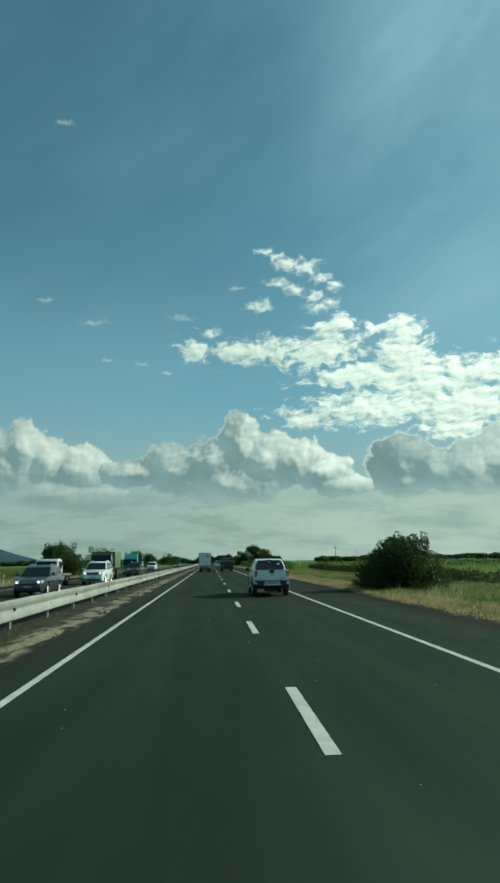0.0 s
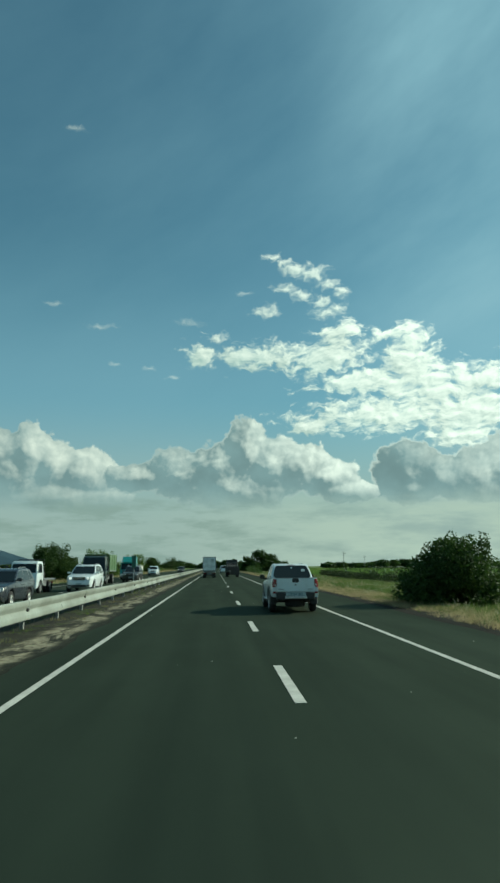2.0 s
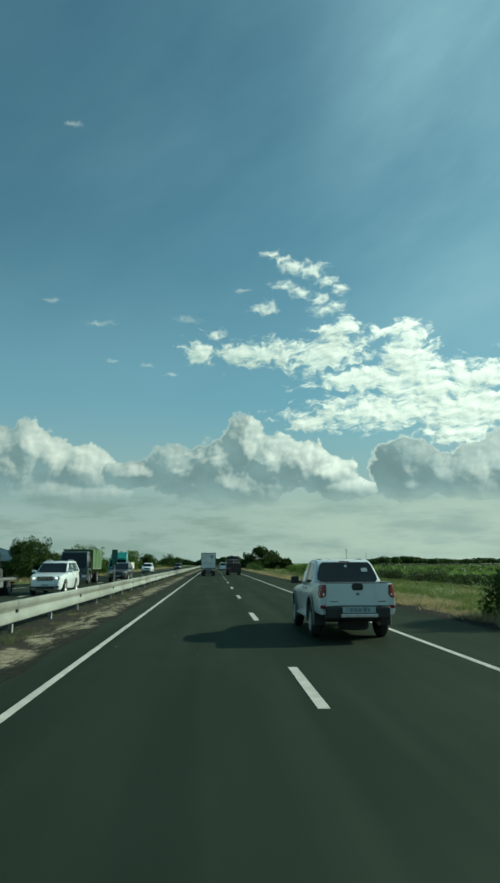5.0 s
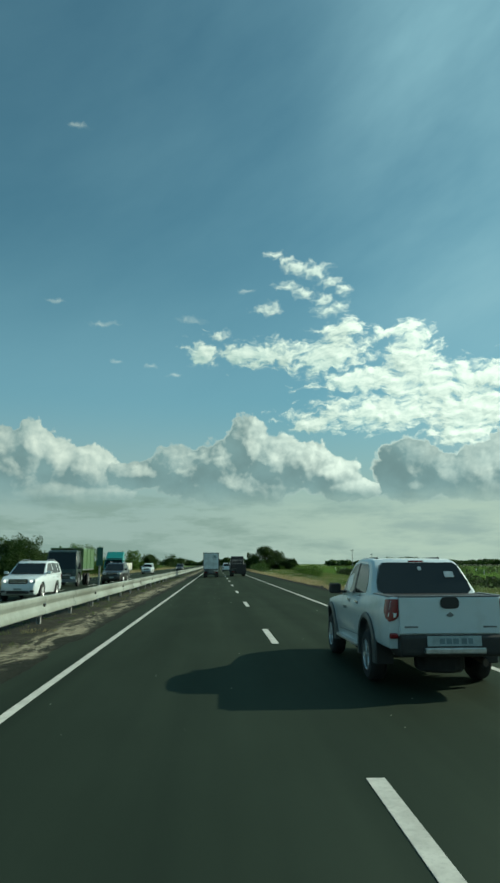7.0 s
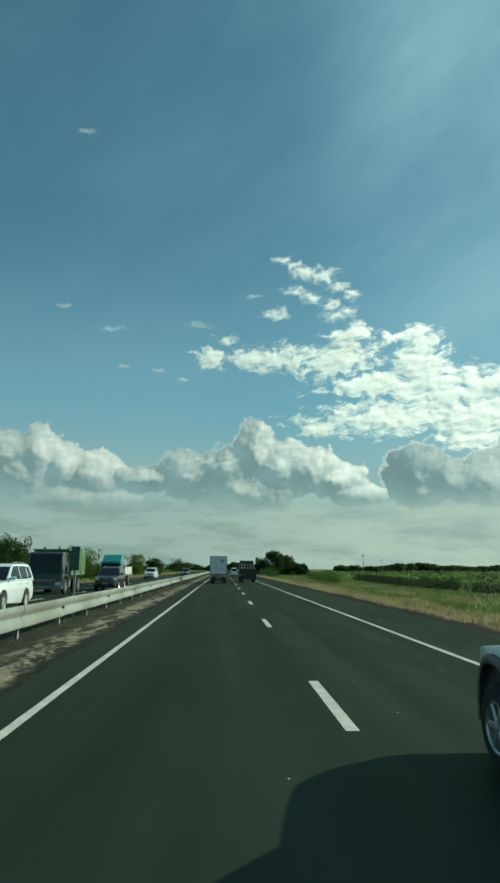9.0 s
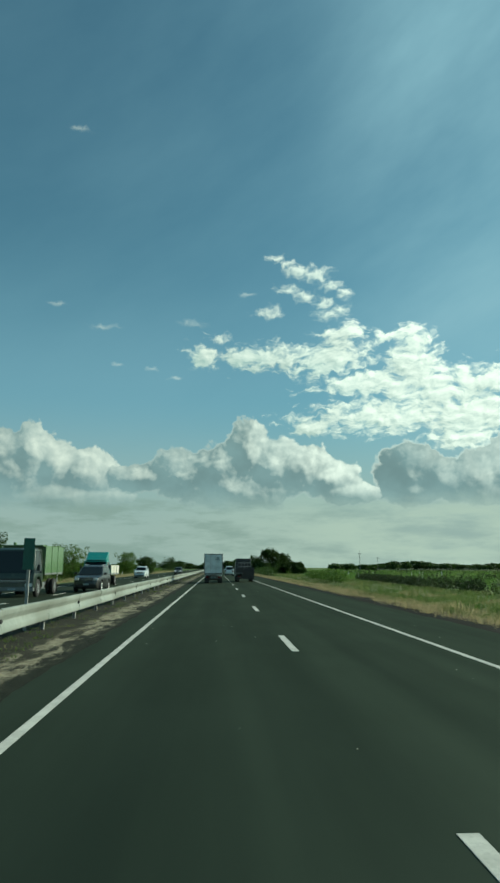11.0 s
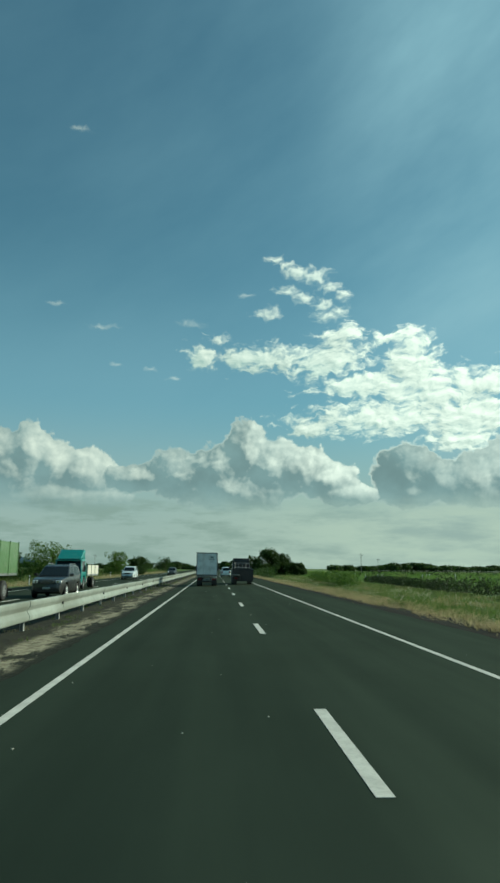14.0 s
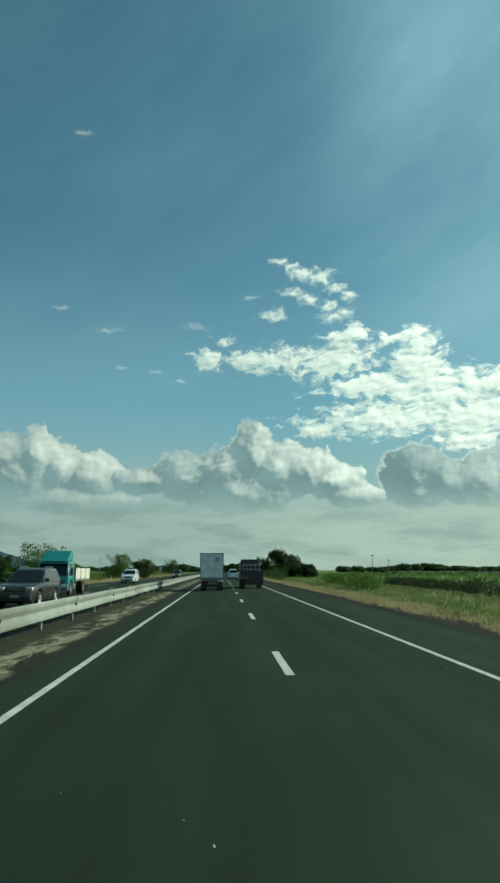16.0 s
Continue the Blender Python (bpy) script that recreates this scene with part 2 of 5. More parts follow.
def mottled(name, one, two, scale, rough=0.9, relief=0.0, three=None):
    mat, n, b = material(name, one, rough)
    b.inputs["Specular IOR Level"].default_value = 0.12
    p = place_of(n)
    col = n.mix(n.ramp(n.noise(p, scale, 5.0, 0.6), 0.35, 0.65), one, two)
    if three:
        col = n.mix(n.ramp(n.noise(p, scale * 0.17, 4.0, 0.6), 0.45, 0.62), col, three)
    col = n.mix(n.ramp(n.noise(p, scale * 9, 2.0), 0.45, 0.8, 0, 0.4), col, tuple(c * 0.55 for c in one))
    n.put(b.inputs["Base Color"], col)
    if relief:
        bump(n, b, n.noise(p, scale * 4, 5.0, 0.65), 0.6, relief)
    return mat


def foliage(name, one, two, scale, dry=None, dry_range=(0.45, 0.6), through_=0.48):
    """Leaves and blades: each island differs, and broad patches differ too."""
    mat, n, b = material(name, one, 0.65)
    geo = n.add("ShaderNodeNewGeometry")
    col = n.mix(geo.outputs["Random Per Island"], one, two)
    if dry:
        patch = n.ramp(n.noise(geo.outputs["Position"], scale, 4.0, 0.6), *dry_range)
        col = n.mix(patch, col, n.mix(geo.outputs["Random Per Island"], dry, tuple(c * 0.6 for c in dry)))
    n.put(b.inputs["Base Color"], col)
    b.inputs["Specular IOR Level"].default_value = 0.25
    glow = n.add("ShaderNodeBsdfTranslucent")
    n.put(glow.inputs[0], col)
    mix = n.add("ShaderNodeMixShader")
    mix.inputs[0].default_value = through_
    n.put(mix.inputs[1], b.outputs[0])
    n.put(mix.inputs[2], glow.outputs[0])
    n.put(mat.node_tree.nodes["Material Output"].inputs[0], mix.outputs[0])
    return mat


def paint(name, colour, rough=0.28, metal=0.0, coat=0.6, dust=(0.3, 0.28, 0.24)):
    """Car paint with a little road dust low down in patches."""
    mat, n, b = material(name, colour, rough, metal)
    b.inputs["Coat Weight"].default_value = coat
    b.inputs["Coat Roughness"].default_value = 0.08
    p = n.add("ShaderNodeTexCoord").outputs["Object"]
    grime = n.ramp(n.noise(p, 2.2, 5.0, 0.6), 0.5, 0.85, 0.0, 0.35)
    n.put(b.inputs["Base Color"], n.mix(grime, colour, dust))
    n.put(b.inputs["Roughness"], n.ramp(n.noise(p, 6.0), 0.3, 0.8, rough, rough + 0.2))
    return mat


def plain(name, colour, rough=0.5, metal=0.0, scale=12.0):
    mat, n, b = material(name, colour, rough, metal)
    p = n.add("ShaderNodeTexCoord").outputs["Object"]
    n.put(b.inputs["Base Color"], n.mix(n.ramp(n.noise(p, scale, 4.0), 0.35, 0.75), colour, tuple(c * 0.72 for c in colour)))
    return mat


ASPHALT = asphalt("asphalt", (0.0050, 0.0074, 0.0036), (0.0066, 0.0088, 0.0044))
LINE = mottled("road_paint", (0.56, 0.55, 0.50), (0.44, 0.43, 0.39), 3.0, 0.6)


def median_soil():
    """Dark grit by the asphalt, a ragged drift of pale sand, trodden soil under the rail."""
    mat, n, b = material("median_soil", (0.05, 0.045, 0.03), 0.95)
    p = place_of(n)
    sep = n.add("ShaderNodeSeparateXYZ")
    n.put(sep.inputs[0], p)
    soil = n.mix(n.ramp(n.noise(p, 1.4, 5.0, 0.6), 0.35, 0.65), (0.022, 0.022, 0.015), (0.040, 0.037, 0.026))
    soil = n.mix(n.ramp(n.noise(p, 3.1, 5.0, 0.65), 0.52, 0.66, 0.0, 0.6), soil, (0.045, 0.055, 0.02))
    grit = n.mix(n.ramp(n.noise(p, 4.0, 5.0, 0.65), 0.35, 0.7), (0.012, 0.015, 0.009), (0.024, 0.026, 0.017))
    wander = n.math("ADD", sep.outputs[0], n.math("MULTIPLY", n.math("SUBTRACT", n.noise(n.vec("MULTIPLY", p, (0.2, 0.5, 1)), 1.0, 6.0, 0.65), 0.5), 0.9))
    col = n.mix(n.ramp(wander, -3.7, -3.35), soil, grit)
    sand = n.mix(n.ramp(n.noise(p, 5.0, 5.0, 0.65), 0.35, 0.65), (0.33, 0.30, 0.21), (0.16, 0.14, 0.095))
    drift = n.ramp(n.noise(n.vec("MULTIPLY", p, (1.7, 0.5, 1)), 1.0, 8.0, 0.72, False, 0.5), 0.45, 0.54)
    band = n.math("MULTIPLY", n.ramp(wander, -4.35, -3.95), n.ramp(wander, -3.15, -3.45))
    n.put(b.inputs["Base Color"], n.mix(n.math("MULTIPLY", drift, band), col, sand))
    b.inputs["Specular IOR Level"].default_value = 0.15
    bump(n, b, n.noise(p, 9.0, 6.0, 0.68), 0.9, 0.05)
    return mat


MEDIAN = median_soil()
SOIL = mottled("field_ground", (0.075, 0.13, 0.035), (0.105, 0.15, 0.045), 0.3, 0.95, 0.05, (0.13, 0.15, 0.055))
# near-black soil: the shadow at the foot of the grass is in its colour
VERGE_SHADE_SOIL = mottled("shaded_verge_soil", (0.013, 0.012, 0.008), (0.008, 0.008, 0.006), 1.2, 0.95, 0.05)
GALV = mottled("galvanised_rail", (0.29, 0.315, 0.285), (0.24, 0.265, 0.235), 1.2, 0.5, 0.0, (0.19, 0.205, 0.175))
POST_GREY = plain("post_grey", (0.30, 0.30, 0.28), 0.6)
LEAF = foliage("leaf", (0.024, 0.052, 0.012), (0.050, 0.090, 0.018), 0.3, through_=0.4)
LEAF_LIGHT = foliage("leaf_light", (0.06, 0.12, 0.02), (0.10, 0.16, 0.03), 0.3, through_=0.45)
GRASS_DRY = foliage("verge_grass", (0.08, 0.13, 0.03), (0.14, 0.18, 0.055), 0.35, (0.34, 0.29, 0.15), (0.50, 0.66), 0.56)
GRASS_STRAW = foliage("straw_grass", (0.50, 0.42, 0.24), (0.24, 0.19, 0.10), 0.5, (0.17, 0.18, 0.06), (0.54, 0.7), 0.56)
GRASS_PALE = foliage("feather_heads", (0.52, 0.50, 0.40), (0.30, 0.31, 0.20), 0.5)
CROP = foliage("crop_leaf", (0.09, 0.18, 0.035), (0.14, 0.235, 0.05), 0.05, (0.18, 0.23, 0.06), (0.5, 0.62))
HEDGE = foliage("hedge_leaf", (0.020, 0.036, 0.012), (0.038, 0.058, 0.018), 0.2, through_=0.35)
BARK = mottled("bark", (0.10, 0.075, 0.05), (0.06, 0.045, 0.03), 6.0, 0.9, 0.02)


# ---- mesh helpers ----
def part(name, bm, mat, parent=None, label="", smooth=False):
    me = bpy.data.meshes.new(name)
    bm.to_mesh(me)
    bm.free()
    return placed(name, me, mat, parent, label, smooth)


def placed(name, me, mat, parent=None, label="", smooth=False):
    if mat is not None and not me.materials:
        me.materials.append(mat)
    if smooth:
        for poly in me.polygons:
            poly.use_smooth = True
    ob = new(name, me)
    ob.parent = parent
    return tagged(ob, label) if label else ob


def mesh_of(name, verts, faces):
    me = bpy.data.meshes.new(name)
    me.from_pydata([tuple(v) for v in verts], [], faces)
    me.update()
    return me


def strip(name, xs, y0, y1, z, mat, step=4.0, wobble=0.0, seed=0.0):
    """A long level strip along the road; its outer edges may waver."""
    ys = np.arange(y0, y1 + step, step)
    verts, faces = [], []
    for y in ys:
        for k, x in enumerate(xs):
            w = wobble * sum(noise.noise((y * f, seed + k * 9.0, 0.0)) * a for f, a in ((0.35, 1.0), (1.3, 0.5), (3.7, 0.35))) if k in (0, len(xs) - 1) and wobble else 0.0
            verts.append((x + w, y, z))
    m = len(xs)
    for i in range(len(ys) - 1):
        for k in range(m - 1):
            a = i * m + k
            faces.append((a, a + 1, a + m + 1, a + m))
    return placed(name, mesh_of(name, verts, faces), mat)


def box(bm, x0, y0, z0, x1, y1, z1, bevel=0.0, segments=2):
    made = bmesh.ops.create_cube(bm, size=1.0)["verts"]
    bmesh.ops.scale(bm, vec=(x1 - x0, y1 - y0, z1 - z0), verts=made)
    bmesh.ops.translate(bm, vec=((x0 + x1) / 2, (y0 + y1) / 2, (z0 + z1) / 2), verts=made)
    if bevel:
        edges = list({e for v in made for e in v.link_edges})
        bmesh.ops.bevel(bm, geom=edges, offset=bevel, segments=segments, affect="EDGES", profile=0.6)
    return made


def boxed(x0, y0, z0, x1, y1, z1, bevel=0.0, segments=2):
    bm = bmesh.new()
    box(bm, x0, y0, z0, x1, y1, z1, bevel, segments)
    return bm


# ---- the land and the road ----
LINE_L, LINE_D, LINE_R = -2.25, 1.385, 4.62
ROAD_END = 2600.0


def land():
    g = strip("ground", (-2600.0, -300.0, -60.0, -19.0, 0.0, 30.0, 100.0, 300.0, 2600.0), -60.0, 2900.0, -0.12, SOIL, 80.0)
    tagged(g, "flat green and straw farmland reaching to the horizon", "ground", kind="structure")
    r = strip("road", (-3.2, 7.25), -30.0, ROAD_END, 0.0, ASPHALT, 8.0, 0.0)
    tagged(r, "smooth dark grey asphalt two-lane carriageway", "road", kind="structure")
    for x0, x1, nm in ((-16.2, -5.75, "road_opposite"),):
        o = strip(nm, (x0, x1), -30.0, ROAD_END, -0.02, ASPHALT, 8.0)
        tagged(o, "dark asphalt carriageway for oncoming traffic", "road", kind="structure")
    s = strip("median", (-5.9, -4.5, -3.6, -3.0), -30.0, ROAD_END, 0.003, MEDIAN, 0.25, 0.2, 3.0)
    tagged(s, "dark soil median with pale sand drifts under the guardrail", "median", kind="structure")
    for x, y0, y1, nm in ((LINE_L, -30, 1500, "edge_line"), (LINE_R, -30, 1500, "edge_line"), (-6.5, -30, 900, "edge_line"), (-13.9, -30, 900, "edge_line")):
        z = 0.005 if x > -5 else -0.015
        tagged(strip(nm, (x - 0.064, x + 0.064), y0, y1, z, LINE, 10.0), "solid white edge line painted on the asphalt", "road marking", kind="structure")
    dash = bmesh.new()
    box(dash, -0.075, 0.0, 0.0, 0.075, 3.1, 0.005)
    me = bpy.data.meshes.new("lane_dash")
    dash.to_mesh(me)
    dash.free()
    me.materials.append(LINE)
    marks = tagged(new("lane_line"), "broken white lane line", "road marking", kind="structure")
    # the first dashes were repainted a little closer together
    for k in [-16.0, -5.6, 5.4, 15.15, 24.2] + [36.15 + 12.3 * i for i in range(48)]:
        d = new("dash", me)
        d.parent, d.location = marks, (LINE_D, k, 0.001)
    far = tagged(new("lane_line_opposite"), "broken white lane line of the oncoming side", "road marking", kind="structure")
    k = 4.0
    while k < 260:
        d = new("dash", me)
        d.parent, d.location = far, (-10.2, k, -0.019)
        k += 12.0


land()
# ---- vehicle materials ----
WHITE = paint("white_paint", (0.60, 0.655, 0.67))
DARK_BLUE = paint("dark_blue_paint", (0.022, 0.027, 0.036), 0.25)
GRAPHITE = paint("graphite_paint", (0.022, 0.022, 0.022), 0.3, 0.2)
TEAL = paint("teal_paint", (0.015, 0.21, 0.19), 0.35)
GREEN_PAINT = paint("green_paint", (0.010, 0.024, 0.013), 0.4)
LIME = paint("lime_paint", (0.085, 0.165, 0.06), 0.45)
CREAM = plain("cream_boards", (0.60, 0.58, 0.50), 0.6)
BOX_WHITE = plain("box_panel_white", (0.66, 0.70, 0.70), 0.45, 0.0, 2.0)
BLACK = plain("black_plastic", (0.018, 0.018, 0.018), 0.55)
GREY_TRIM = plain("grey_trim", (0.16, 0.17, 0.17), 0.5)
# grey flares, with the shade on them darkened into the paint colour
ARCH_SHADE_GREY = paint("shaded_grey_arch_paint", (0.055, 0.066, 0.066), 0.45, 0.0, 0.2)
RUBBER = plain("tyre_rubber", (0.02, 0.02, 0.02), 0.85)
ALLOY = plain("alloy", (0.52, 0.53, 0.53), 0.35, 0.8)
CHROME = plain("chrome", (0.75, 0.75, 0.74), 0.15, 1.0)
RED_LENS = plain("red_lens", (0.20, 0.010, 0.014), 0.15)
CLEAR_LENS = plain("clear_lens", (0.75, 0.76, 0.76), 0.1)
PLATE_MAT = plain("plate_white", (0.36, 0.42, 0.43), 0.5)
PLATE_INK = plain("plate_ink", (0.16, 0.22, 0.24), 0.5)
STICKER = plain("sticker_pale", (0.55, 0.58, 0.58), 0.6)
RUSTY = plain("rusty_steel", (0.10, 0.07, 0.05), 0.75)
CANVAS = plain("dark_canvas", (0.035, 0.037, 0.036), 0.85)

glass, gn, gb = material("tinted_glass", (0.012, 0.016, 0.017), 0.06)
gb.inputs["Specular IOR Level"].default_value = 0.4
GLASS = glass

lamp_mat, ln, lb = material("lit_headlamp", (0.9, 0.9, 0.9), 0.2)
lb.inputs["Emission Color"].default_value = (1.0, 0.97, 0.88, 1)
lb.inputs["Emission Strength"].default_value = 1.6
LIT = lamp_mat


def soft_edges(ob, angle=32):
    me = ob.data
    for poly in me.polygons:
        poly.use_smooth = True
    me.set_sharp_from_angle(angle=radians(angle))
    return ob


def arc(cy, cz, r, a0, a1, n=9):
    return [(cy + r * math.cos(radians(a0 + (a1 - a0) * i / (n - 1))), cz + r * math.sin(radians(a0 + (a1 - a0) * i / (n - 1)))) for i in range(n)]


def slab(profile, w, cuts_z=(), cuts_y=(), bevel=0.04, side=None, segments=3):
    """A closed outline in (y, z), drawn out from -w to w, cut into bands and shaped by side(y, z), the share of w."""
    bm = bmesh.new()
    left = [bm.verts.new((-w, y, z)) for y, z in profile]
    right = [bm.verts.new((w, y, z)) for y, z in profile]
    n = len(profile)
    caps = [bm.faces.new(left), bm.faces.new(list(reversed(right)))]
    for i in range(n):
        j = (i + 1) % n
        bm.faces.new((left[j], left[i], right[i], right[j]))
    bmesh.ops.recalc_face_normals(bm, faces=bm.faces[:])
    if bevel:
        rim = [e for e in bm.edges if any(f in caps for f in e.link_faces)]
        bmesh.ops.bevel(bm, geom=rim, offset=bevel, segments=segments, affect="EDGES", profile=0.5, clamp_overlap=True)
    for z in cuts_z:
        bmesh.ops.bisect_plane(bm, geom=bm.verts[:] + bm.edges[:] + bm.faces[:], plane_co=(0, 0, z), plane_no=(0, 0, 1))
    for y in cuts_y:
        bmesh.ops.bisect_plane(bm, geom=bm.verts[:] + bm.edges[:] + bm.faces[:], plane_co=(0, y, 0), plane_no=(0, 1, 0))
    bmesh.ops.triangulate(bm, faces=[f for f in bm.faces if len(f.verts) > 4])
    if side:
        for v in bm.verts:
            v.co.x *= side(v.co.y, v.co.z)
    return bm


def side_pane(points, xfun, sign, thick=0.012, proud=0.006):
    """A flat pane on the flank of a cab, from (y, z) points."""
    bm = bmesh.new()
    outer = [bm.verts.new((sign * (xfun(y, z) + proud), y, z)) for y, z in points]
    inner = [bm.verts.new((sign * (xfun(y, z) - thick), y, z)) for y, z in points]
    bm.faces.new(outer)
    bm.faces.new(list(reversed(inner)))
    n = len(points)
    for i in range(n):
        j = (i + 1) % n
        bm.faces.new((outer[i], inner[i], inner[j], outer[j]))
    bmesh.ops.recalc_face_normals(bm, faces=bm.faces[:])
    return bm


def end_pane(points, yfun, out, thick=0.02, proud=0.008):
    """A pane at the front (out = 1) or back (out = -1), from (x, z) points; yfun(x, z) is the surface."""
    bm = bmesh.new()
    a = [bm.verts.new((x, yfun(x, z) + out * proud, z)) for x, z in points]
    b = [bm.verts.new((x, yfun(x, z) - out * thick, z)) for x, z in points]
    bm.faces.new(a)
    bm.faces.new(list(reversed(b)))
    n = len(points)
    for i in range(n):
        j = (i + 1) % n
        bm.faces.new((a[i], b[i], b[j], a[j]))
    bmesh.ops.recalc_face_normals(bm, faces=bm.faces[:])
    return bm


def rounded(x0, z0, x1, z1, r, n=4):
    pts = []
    for cx, cz, a in ((x1 - r, z1 - r, 0), (x0 + r, z1 - r, 90), (x0 + r, z0 + r, 180), (x1 - r, z0 + r, 270)):
        pts += [(cx + r * math.cos(radians(a + 90 * i / n)), cz + r * math.sin(radians(a + 90 * i / n))) for i in range(n + 1)]
    return pts


def turned(profile, n=28):
    """A ring or disc turned round the x axis from (x, radius) points."""
    bm = bmesh.new()
    rings = [[bm.verts.new((x, r * math.cos(2 * math.pi * k / n), r * math.sin(2 * math.pi * k / n))) for k in range(n)] for x, r in profile]
    for a, b in zip(rings, rings[1:]):
        for k in range(n):
            bm.faces.new((a[k], a[(k + 1) % n], b[(k + 1) % n], b[k]))
    bmesh.ops.recalc_face_normals(bm, faces=bm.faces[:])
    return bm


WHEELS = {}


def wheel(parent, x, y, r=0.36, w=0.24, rim=0.60, spokes=6, steel=False):
    """One wheel: tyre, rim dish and spokes; the outer face looks away from the middle."""
    key = (r, w, rim, spokes, steel)
    if key not in WHEELS:
        ri = r * rim
        bm = turned([(-w / 2, ri), (-w / 2, r * 0.86), (-w / 2 + 0.03, r * 0.97), (-w / 4, r), (w / 4, r), (w / 2 - 0.03, r * 0.97), (w / 2, r * 0.86), (w / 2, ri), (w / 2 - 0.02, ri * 0.97), (-w / 2, ri * 0.97)])
        tyre = bpy.data.meshes.new("tyre")
        bm.to_mesh(tyre)
        bm.free()
        bm = turned([(w / 2 - 0.005, ri * 1.0), (w / 2, ri * 0.97), (w / 2 - 0.015, ri * 0.9), (w / 2 - 0.07, ri * 0.86), (w / 2 - 0.09, ri * 0.3), (w / 2 - 0.09, 0.005)])
        for k in range(spokes):
            arm = boxed(w / 2 - 0.045, ri * 0.1, -ri * 0.13, w / 2 - 0.012, ri * 0.93, ri * 0.13, 0.01, 1)
            bmesh.ops.transform(arm, matrix=Matrix.Rotation(2 * math.pi * k / spokes, 4, "X"), verts=arm.verts[:])
            me = bpy.data.meshes.new("spoke")
            arm.to_mesh(me)
            arm.free()
            bm.from_mesh(me)
        hub = turned([(w / 2 - 0.05, ri * 0.24), (w / 2 - 0.004, ri * 0.2), (w / 2 + 0.004, 0.005)], 14)
        me = bpy.data.meshes.new("hub")
        hub.to_mesh(me)
        hub.free()
        bm.from_mesh(me)
        rim_me = bpy.data.meshes.new("rim")
        bm.to_mesh(rim_me)
        bm.free()
        tyre.materials.append(RUBBER)
        rim_me.materials.append(GREY_TRIM if steel else ALLOY)
        for m in (tyre, rim_me):
            for poly in m.polygons:
                poly.use_smooth = True
            m.set_sharp_from_angle(angle=radians(35))
        WHEELS[key] = (tyre, rim_me)
    tyre, rim_me = WHEELS[key]
    ob = new("tyre_wheel")
    ob.name = "wheel"
    ob.parent = parent
    ob.matrix_local = pose(x, y, r, 0, 0, 0 if x > 0 else 180)
    for name, me in (("tyre", tyre), ("rim", rim_me)):
        o = new(name, me)
        o.parent = ob
    return ob


def thing(name, label, category, m, group=""):
    ob = tagged(new(name), label, category, group)
    ob.matrix_world = m
    return ob


def mirrored_boxes(name, mat, parent, x0, y0, z0, x1, y1, z1, bevel=0.0, label=""):
    for s in (-1, 1):
        a, b = sorted((s * x0, s * x1))
        part(name, boxed(a, y0, z0, b, y1, z1, bevel), mat, parent, label)


